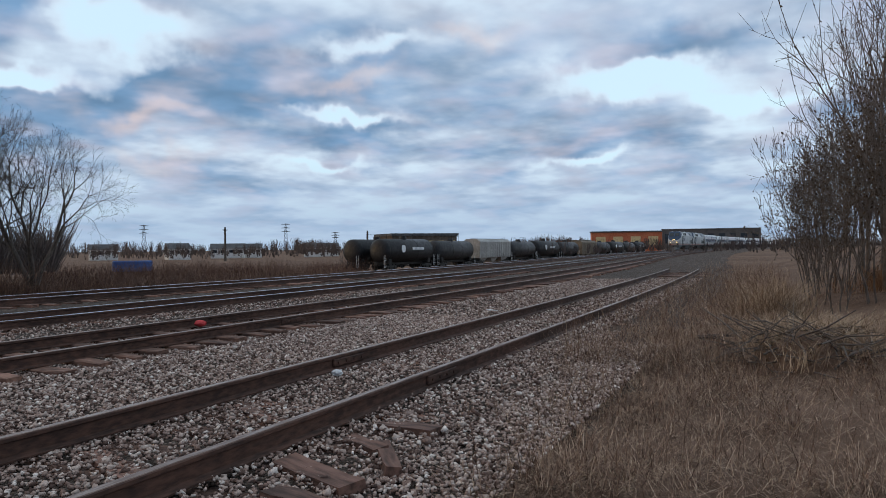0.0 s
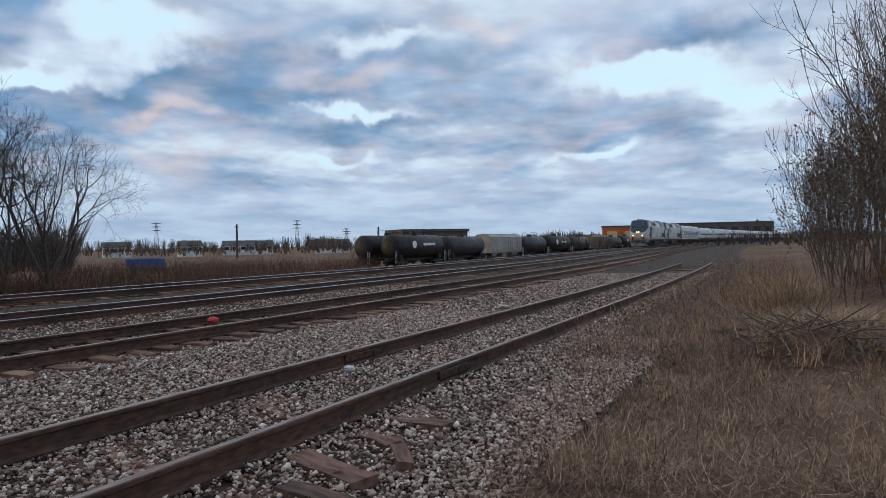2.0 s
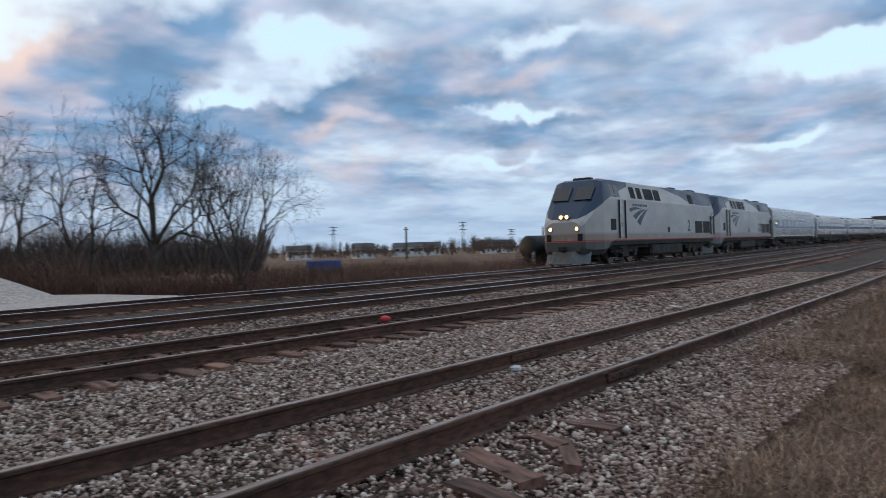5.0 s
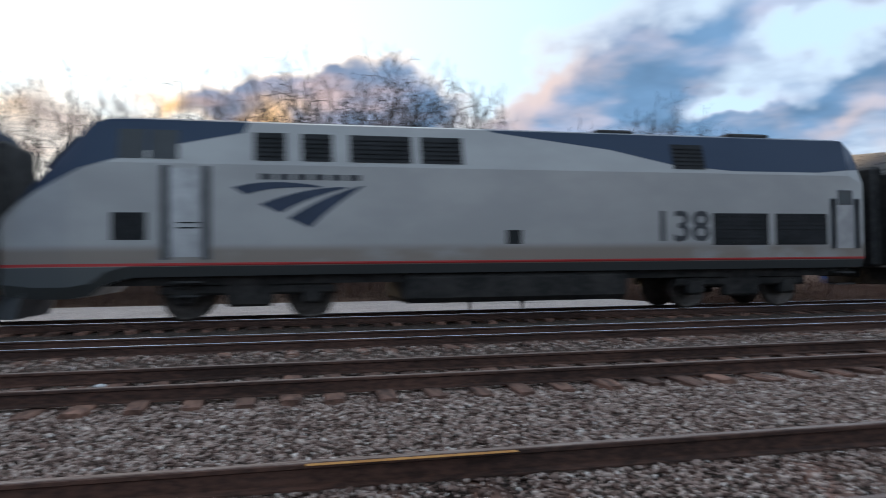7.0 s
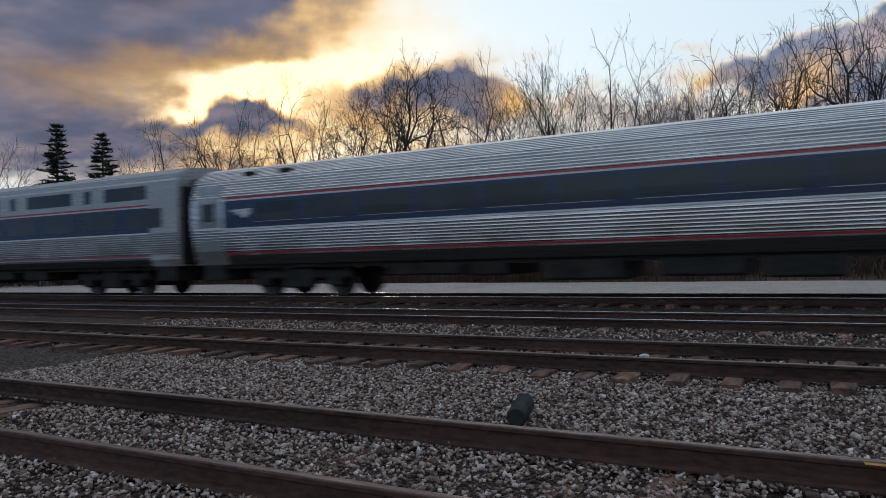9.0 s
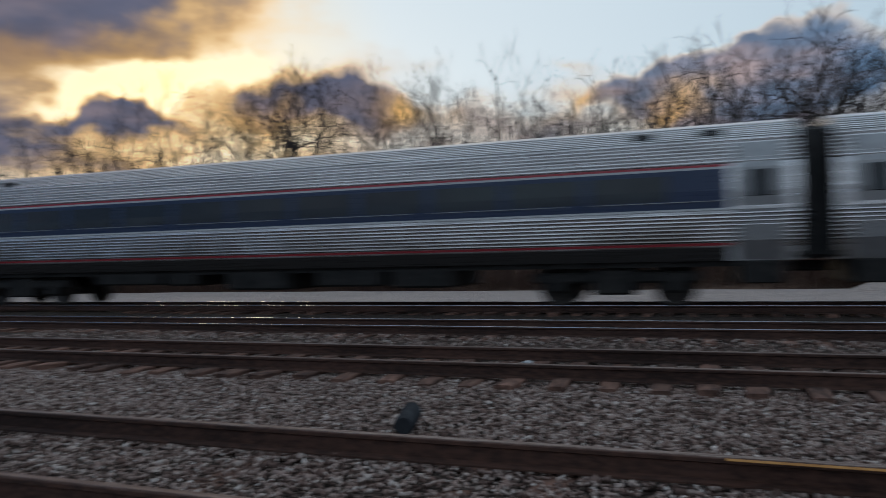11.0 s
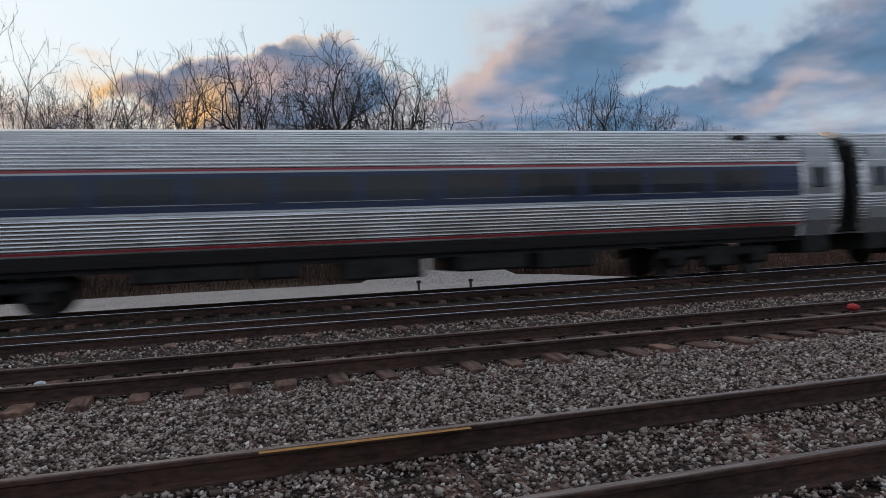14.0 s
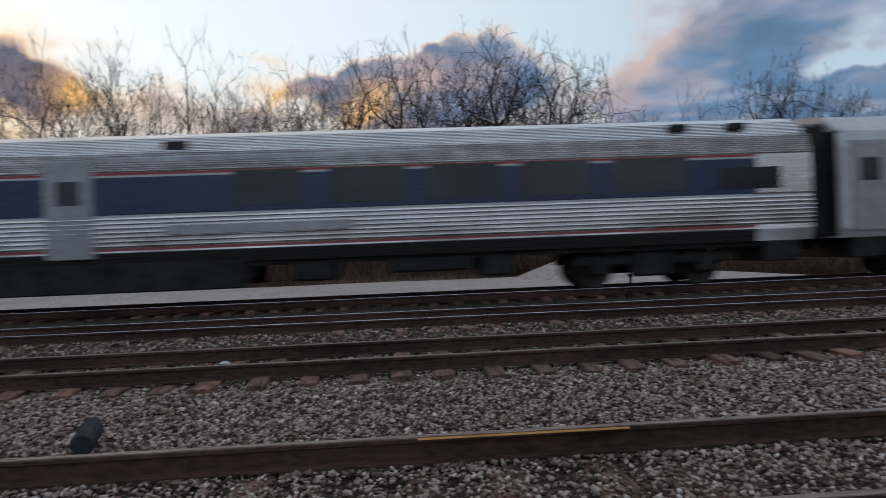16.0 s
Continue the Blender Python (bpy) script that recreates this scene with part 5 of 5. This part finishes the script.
    for i in range(230):
        a, r = rng.uniform(0, 6.283), rng.uniform(0.1, 0.9)
        p = Vector((math.cos(a) * r, math.sin(a) * r * 0.8, rng.uniform(0, 0.35)))
        t = rng.uniform(0, 6.283)
        d = Vector((math.cos(t), math.sin(t), rng.uniform(-0.35, 0.6))).normalized()
        ln = rng.uniform(0.2, 0.9)
        q = p + d * ln * 0.5 + Vector((0, 0, rng.uniform(-0.05, 0.06)))
        th = rng.choice((0.004, 0.005, 0.007, 0.012))
        segs += [(p, q, th, th * 0.8), (q, q + (d + Vector((0, 0, rng.uniform(-0.4, 0.3)))) * ln * 0.5, th * 0.8, th * 0.4)]
    strands("root_tangle", segs, "sap", heap, 5)["label"] = "grey dead roots and sticks"
    droop = [(x, y, bank(x, y) + 0.1, 0.8) for x, y in ((10.6 + rng.gauss(0, 0.75), rng.gauss(-0.25, 0.4)) for _ in range(70))]
    blades("drooping_grass", droop, "gold", "pale dead grass drooping over the brush heap", "grass", rng, 0.42, 26, 0.2, 2.4, 0.0045)
    log = Shape()
    log.tube((11.6, 1.35, bank(11.6, 1.35) + 0.06), (12.0, 0.35, bank(12.0, 0.35) + 0.12), 0.035, 0.02, 7)
    single("dead_branch", log, "wood", "fallen dead branch lying in dry grass", "branch")
    under = []
    for i in range(6500):
        az = rng.uniform(-36, 75)
        x, y = at_ground(az, rng.uniform(60, 105))
        h = rng.uniform(3.0, 5.6) * (1 + 0.4 * noise.noise((az * 0.2, 0, 2)))
        p = Vector((x, y, -0.4))
        for k in range(7):
            t = rng.uniform(0, 6.283)
            e = p + Vector((math.cos(t) * h * 0.4, math.sin(t) * h * 0.4, h * rng.uniform(0.5, 1.0)))
            under.append((p + (e - p) * 0.1, e, 0.045, 0.02))
    tagged(strands("undergrowth", under, "farwood", None, 2), "hazy brown leafless undergrowth below the trees", "undergrowth", kind="stuff")
    # reddish brush between the lot and the woods
    spots = []
    for _ in range(1700):
        az = rng.uniform(-58, 66)
        d = rng.uniform(37, 62) if az > -34 else rng.uniform(46, 125)
        x, y = at_ground(az, d)
        if y < 35 + bend(min(900, x)):
            continue
        spots.append((x, y, land(x, y) - 0.1, rng.uniform(0.6, 1.4)))
    blades("red_brush", spots, "redtwig", "red-brown leafless brush along the edge of the lot", "brush", rng, 1.9, 60, 1.7, 0.9, 0.010)


# ---------- distance ----------
def make_distance():
    rng = random.Random(21)
    segs = []
    for i in range(4200):
        az = rng.uniform(-100, 100)
        d = rng.uniform(135, 420)
        x, y = at_ground(az, d)
        h = (3.2 + 4.2 * max(0, noise.noise((az * 0.16, 1, 0)) + 0.3)) * rng.uniform(0.5, 1.15) * (d / 270)
        p = Vector((x, y, -0.3))
        w = h * rng.uniform(0.22, 0.42)
        for k in range(11):
            t, u = rng.uniform(0, 6.283), math.sqrt(rng.random())
            e = p + Vector((math.cos(t) * w * u, math.sin(t) * w * u, h * (0.55 + 0.45 * math.sqrt(max(0, 1 - u * u * 0.8)) * rng.uniform(0.8, 1.0))))
            segs.append((p.lerp(e, 0.2), e, h * 0.016, h * 0.007))
    tagged(strands("far_woods", segs, "farwood", None, 2), "hazy brown leafless woods on the horizon", "woods", kind="stuff")

    def house(x, y, w, d, h, rot, wall, label, flat=False, rows=1, cols=4, name="house"):
        b = thing(name, label, "building", "far buildings", at=pose(x, y, -0.2, 0, 0, rot))
        part("wall", Shape().box(-w / 2, w / 2, -d / 2, d / 2, -2.4, h), wall, b)
        if flat:
            part("roof", Shape().box(-w / 2 - 0.3, w / 2 + 0.3, -d / 2 - 0.3, d / 2 + 0.3, h, h + 0.5), "roof", b)
        else:
            part("roof", Shape().loft([[(x0, -d / 2 - 0.4, h), (x0, 0, h + d * 0.32), (x0, d / 2 + 0.4, h)] for x0 in (-w / 2 - 0.4, w / 2 + 0.4)]), "roof", b, "dark pitched roof")
        for r in range(rows):
            for c in range(cols):
                cx, cz = -w / 2 + w * (c + 0.5) / cols, h * (r + 0.5) / rows
                ww, hh = w / cols * 0.28, h / rows * 0.26
                part("window", Shape().box(cx - ww, cx + ww, -d / 2 - 0.05, -d / 2 + 0.1, cz - hh, cz + hh), "cream" if wall in ("brick", "timber") else "glass", b)
        return b
    # brick works beyond the far end of the yard
    for az, d, w, h, rot, wall, label, rows, cols in (
            (-78.3, 300, 27, 7.0, 12, "brick", "orange brick industrial building with pale window bays", 1, 4),
            (-84.4, 520, 62, 12.2, 14, "roof", "long dark industrial hall", 1, 9),
            (-62.0, 150, 14.0, 4.1, 26, "timber", "dark yard building with cream bays and a flat roof", 1, 6),
            (-74.2, 330, 14, 4.0, 12, "brick", "low brick annex beside the works", 1, 3)):
        x, y = at_ground(az, d)
        house(x, y, w, 10, h, az + 22 if wall == "timber" else az + 6, wall, label, True, rows, cols, "industrial_building")
    for az, d, w in ((-47.6, 330, 14), (-49.0, 340, 12), (-53.9, 330, 7), (-44.0, 300, 8), (-55.2, 340, 8), (-39.0, 320, 10), (-57.4, 360, 9), (-69.0, 380, 12)):
        x, y = at_ground(az, d)
        house(x, y, w, 7, 2.4, az + rng.uniform(-15, 15), "siding", "pale distant house with a dark roof")
    # blue covered trailer
    x, y = at_ground(-40.9, 112)
    t = thing("covered_trailer", "trailer under a blue tarpaulin among brush", "trailer", at=pose(x, y, land(x, y), 0, 0, -38))
    part("cover", Shape().box(-2.6, 2.6, -1.1, 1.1, 0.55, 2.1, 0.15), "container", t, "faded blue tarpaulin")
    part("deck", Shape().box(-2.7, 2.7, -1.1, 1.1, 0.4, 0.56, 0.03), "under", t)
    for x in (-1.6, 1.6):
        for y in (-1.0, 1.0):
            part("wheel", Shape().wheel(x, y, 0.38, 0.38, 0.2), "rubber", t)
    # poles and lattice towers
    for az, d, h in ((-47.4, 120, 5.4), (-58.2, 140, 5.2), (-36.0, 130, 5.0)):
        x, y = at_ground(az, d)
        p = thing("utility_pole", "dark wooden utility pole", "pole", "utility poles", at=pose(x, y, -0.3))
        part("post", Shape().tube((0, 0, 0), (0, 0, h), 0.2, 0.14, 8), "wood", p)
        part("crossarm", Shape().box(-0.5, 0.5, -0.08, 0.08, h - 0.5, h - 0.38), "wood", p)
    for az, el in ((-51.9, 2.0), (-41.7, 1.9), (-55.7, 1.3)):
        d = 620
        x, y = at_ground(az, d)
        h = d * math.tan(radians(el)) + 1.6
        t = thing("lattice_tower", "grey steel lattice power tower", "tower", "power towers", at=pose(x, y, -0.3, 0, 0, az))
        s = Shape()
        for a in (-1, 1):
            for c in (-1, 1):
                s.tube((a * 2.0, c * 2.0, 0), (a * 0.5, c * 0.5, h), 0.22, 0.18, 4)
        n = 7
        for i in range(n):
            r0, r1 = 2.0 - 1.5 * i / n, 2.0 - 1.5 * (i + 1) / n
            z0, z1 = h * i / n, h * (i + 1) / n
            for c in (-1, 1):
                s.tube((-r0, c * r0, z0), (r1, c * r1, z1), 0.12, 0.12, 4)
                s.tube((r0, c * r0, z0), (-r1, c * r1, z1), 0.12, 0.12, 4)
        part("frame", s, "galv", t)
        for k in range(3):
            z = h * (0.98 - 0.13 * k)
            part("crossarm", Shape().loft([[(-3.6, 0, z), (-3.6, 0.2, z), (-3.6, 0.1, z + 0.2)], [(0, -0.3, z), (0, 0.5, z), (0, 0.1, z + 0.9)], [(3.6, 0, z), (3.6, 0.2, z), (3.6, 0.1, z + 0.2)]]), "galv", t)


def make_lot():
    # gravel heap and marker stakes on the lot
    rng = random.Random(4)
    x0, y0 = at_ground(-16.4, 33.0)
    s = Shape()
    rings = []
    for i in range(12):
        t = i / 11
        r = 3.6 * (1 - t) ** 1.0 + 0.05
        z = -0.2 + 1.65 * (t ** 0.9) - 0.1 * t * t
        rings.append([(math.cos(a) * r * (1.0 + 0.16 * noise.noise((math.cos(a) * 1.5, math.sin(a) * 1.5, t))) * 1.15, math.sin(a) * r * 0.8 * (1 + 0.16 * noise.noise((math.sin(a) * 1.5, 3 + math.cos(a) * 1.5, t))), z + 0.05 * noise.noise((a * 2, t * 5, 7))) for a in [2 * math.pi * j / 40 for j in range(40)]])
    single("gravel_heap", s.loft(rings), "lot", "cone-shaped heap of pale gravel on the lot", "gravel heap", kind="stuff", smooth=True, at=pose(x0, y0, -0.1))
    for x, y in ((6.3, 25.0), (7.95, 24.1)):
        st = thing("marker_stake", "short dark marker stake at the edge of the lot", "stake", "marker stakes", at=pose(x, y, -0.15))
        part("post", Shape().box(-0.04, 0.04, -0.04, 0.04, 0, 0.3, 0.01), "wood", st)
        part("cap", Shape().box(-0.07, 0.07, -0.07, 0.07, 0.3, 0.4, 0.02), "black", st)


def make_litter():
    rng = random.Random(6)

    def lump(name, x, y, z, sx, sy, sz, mat, label, cat):
        s = Shape()
        rings = []
        for i in range(7):
            t = -1 + 2 * i / 6
            r = math.sqrt(max(0.02, 1 - t * t))
            rings.append([(math.cos(a) * r * sx * (1 + 0.35 * noise.noise((math.cos(a) * 2 + x, math.sin(a) * 2, t * 2))), math.sin(a) * r * sy * (1 + 0.35 * noise.noise((math.cos(a) * 2, math.sin(a) * 2 + y, t * 2))), (t + 1) * sz / 2) for a in [2 * math.pi * j / 10 for j in range(10)]])
        single(name, s.loft(rings), mat, label, cat, at=pose(x, y, z, rng.uniform(-8, 8), 0, rng.uniform(0, 360)))
    lump("crumpled_rag", 9.95, 9.76, 0.02, 0.11, 0.06, 0.13, "red", "crumpled red plastic rag on the ballast between rails", "litter")
    lump("crumpled_paper", 6.7, 4.57, 0.0, 0.065, 0.055, 0.08, "litter", "crumpled white paper beside the siding rail", "litter")
    lump("paper_scrap", 15.3, 6.2, -0.04, 0.2, 0.1, 0.04, "litter", "flat white paper scrap on ballast", "litter")
    lump("pale_stone", -2.22, 9.42, 0.0, 0.08, 0.06, 0.06, "litter", "single pale stone between rails", "stone")
    boot = thing("rubber_hose", "short ribbed black rubber hose on the ballast", "hose", at=pose(-2.42, 5.76, -0.02, 0, 0, 105))
    s = Shape()
    s.loft([[(x, r * math.cos(a), 0.08 + r * math.sin(a)) for a in [2 * math.pi * j / 14 for j in range(14)]] for x, r in [(-0.3 + 0.03 * i, 0.085 if i % 2 else 0.07) for i in range(21)]])
    part("sleeve", s, "rubber", boot)
    for x, y, ln, w, rz, rx in ((5.0, 2.72, 0.5, 0.24, 84, 3), (3.75, 2.72, 0.75, 0.22, 70, -4), (4.25, 2.5, 0.62, 0.12, 38, 6), (4.45, 2.8, 0.5, 0.14, 60, -6), (3.3, 2.5, 0.5, 0.2, 80, 3), (4.9, 4.1, 1.1, 0.16, 62, 2), (3.35, 4.0, 1.3, 0.2, 68, 1)):
        s = Shape()
        rings = []
        for i in range(6):
            t = i / 5
            ww = w / 2 * (1 - 0.1 * rng.random())
            rings.append([(-ln / 2 + ln * t, -ww, -0.04), (-ln / 2 + ln * t, ww, -0.04), (-ln / 2 + ln * t, ww * 0.95, 0.05 - 0.014 * rng.random()), (-ln / 2 + ln * t, -ww * 0.9, 0.05 - 0.014 * rng.random())])
        single("broken_tie", s.loft(rings), "plank", "split piece of rotten red-brown tie", "timber", "broken ties", at=pose(x, y, -0.045 if y > 3.2 else -0.02, rx, rng.uniform(-3, 3), rz))


make_ground()
siding = make_track(SIDING, 0.0, False, "old rusty siding with rotten ties", "", -14, 41, 1, True)
second = make_track(SECOND, 0.0, False, "rusty second track with worn ties", "", -16, 62, 2, False)
third = make_track(THIRD, 0.0, True, "running track with polished rail heads", "", -16, 40, 3, False)
main = make_track(MAIN, MAIN_LIFT, True, "main track with bright polished rail heads", "", -16, 30, 4, False)
joint_bar(siding, 7.35, SIDING + GAUGE / 2, -1)
joint_bar(siding, 6.8, SIDING - GAUGE / 2, -1)
joint_bar(second, 11.0, SECOND - GAUGE / 2, -1)
part("painted_stretch", Shape().box(0.1, 1.5, SIDING + GAUGE / 2 - 0.033, SIDING + GAUGE / 2 + 0.02, 0.1705, 0.1725), "orange", siding, "orange paint on the rail head")
make_stones()
make_trees()
make_brush()
make_distance()
make_lot()
make_litter()

# ---------- the train ----------
SPEED, JOINT_T, JOINT_X = 29.4, 7.5, 0.2
SWAY_T = (0, 6, 6.5, 7, 7.5, 8, 8.75, 10.5, 11, 12, 12.5, 13.5, 14, 14.5, 15, 16)
SWAY_X = (0, 0.55, 0.6, 0.7, 1.0, -1.3, 0, 0, 0.9, 0.8, 0.6, 0.4, -0.4, 0, -0.4, -0.2)
lead = make_locomotive("2", "silver and blue diesel passenger locomotive with lit headlights", True)
trail = make_locomotive("138", "silver and blue diesel locomotive coupled second", False)
cars = [make_coach("tall", "tall silver sleeping car with two rows of windows")]
tube = make_coach("tube", "ribbed stainless passenger coach with blue window band", 2)
cars.append(tube)
for _ in range(7):
    cars.append(copy_thing(tube, pose(0, 0, 0)))
cars.append(make_coach("old", "older fluted stainless passenger car", 5))
cars.append(make_coach("plain", "smooth pale passenger car at the rear", 7))

# ---------- parked freight cars on the yard track ----------
YARD_A, YARD_B = (82.2, 49.5, -1.75), (236.0, 43.6, -1.85)


def park():
    black = make_tank_car(11.9, 1.6, "tank", "glossy black tank car with white markings", True)
    grey = make_tank_car(11.0, 1.5, "tankgrey", "weathered grey tank car", False)
    tan = make_hopper(13.0, "hopper", "faded white ribbed covered hopper car")
    brown = make_hopper(12.2, "rusty", "brown ribbed covered hopper car")
    order = [("b", 14.7), ("g", 13.3), ("h", 15.0), ("g", 13.3), ("b", 14.7), ("g", 13.3), ("r", 14.2), ("g", 13.3), ("b", 14.7), ("g", 13.3), ("b", 14.7)]
    src = {"b": black, "g": grey, "h": tan, "r": brown}
    used = set()
    a, b = Vector(YARD_A), Vector(YARD_B)
    d = (b - a).normalized()
    heading = math.degrees(math.atan2(d.y, d.x))
    s = 0.6

    def put(k, p):
        m = pose(p.x, p.y, p.z + 0.17, 0, 0, heading)
        if k in used:
            copy_thing(src[k], m)
        else:
            src[k].matrix_basis = m
            used.add(k)
    for k, ln in order:
        put(k, a + d * s)
        s += ln
    side = Vector((-d.y, d.x, 0)) * 4.5
    put("b", a + d * 0.8 + side)
    track = thing("railway_track", "yard track under the parked freight cars", "railway track", "railway tracks side by side", "structure")
    for q in (-GAUGE / 2, GAUGE / 2):
        off = Vector((-d.y, d.x, 0)) * q
        r = Shape()
        p0, p1 = a + d * -3 + off, b + d * 60 + off
        r.loft([[(p.x - d.y * u, p.y + d.x * u, p.z + v) for u, v in RAIL] for p in (p0, p1)])
        part("rail", r, "rail", track)


park()


def motions():
    """The train runs through at a steady speed along the main track."""
    lengths = [21.05, 21.05] + [26.0] * len(cars)
    front = JOINT_X - 42.1
    for car, ln in zip([lead, trail] + cars, lengths):
        rows = []
        for i in range(65):
            t = 0.25 * i
            x = front - SPEED * (t - JOINT_T) + float(np.interp(t, SWAY_T, SWAY_X))
            xa, xb = x + 0.2 * ln, x + 0.8 * ln
            ya, yb = MAIN + bend(xa), MAIN + bend(xb)
            turn_z = math.atan2(yb - ya, xb - xa)
            rows.append((t, pose(x, ya - 0.2 * ln * math.tan(turn_z), 0.17 + MAIN_LIFT, 0, 0, math.degrees(turn_z))))
        walk(car, rows)
        front += ln


motions()
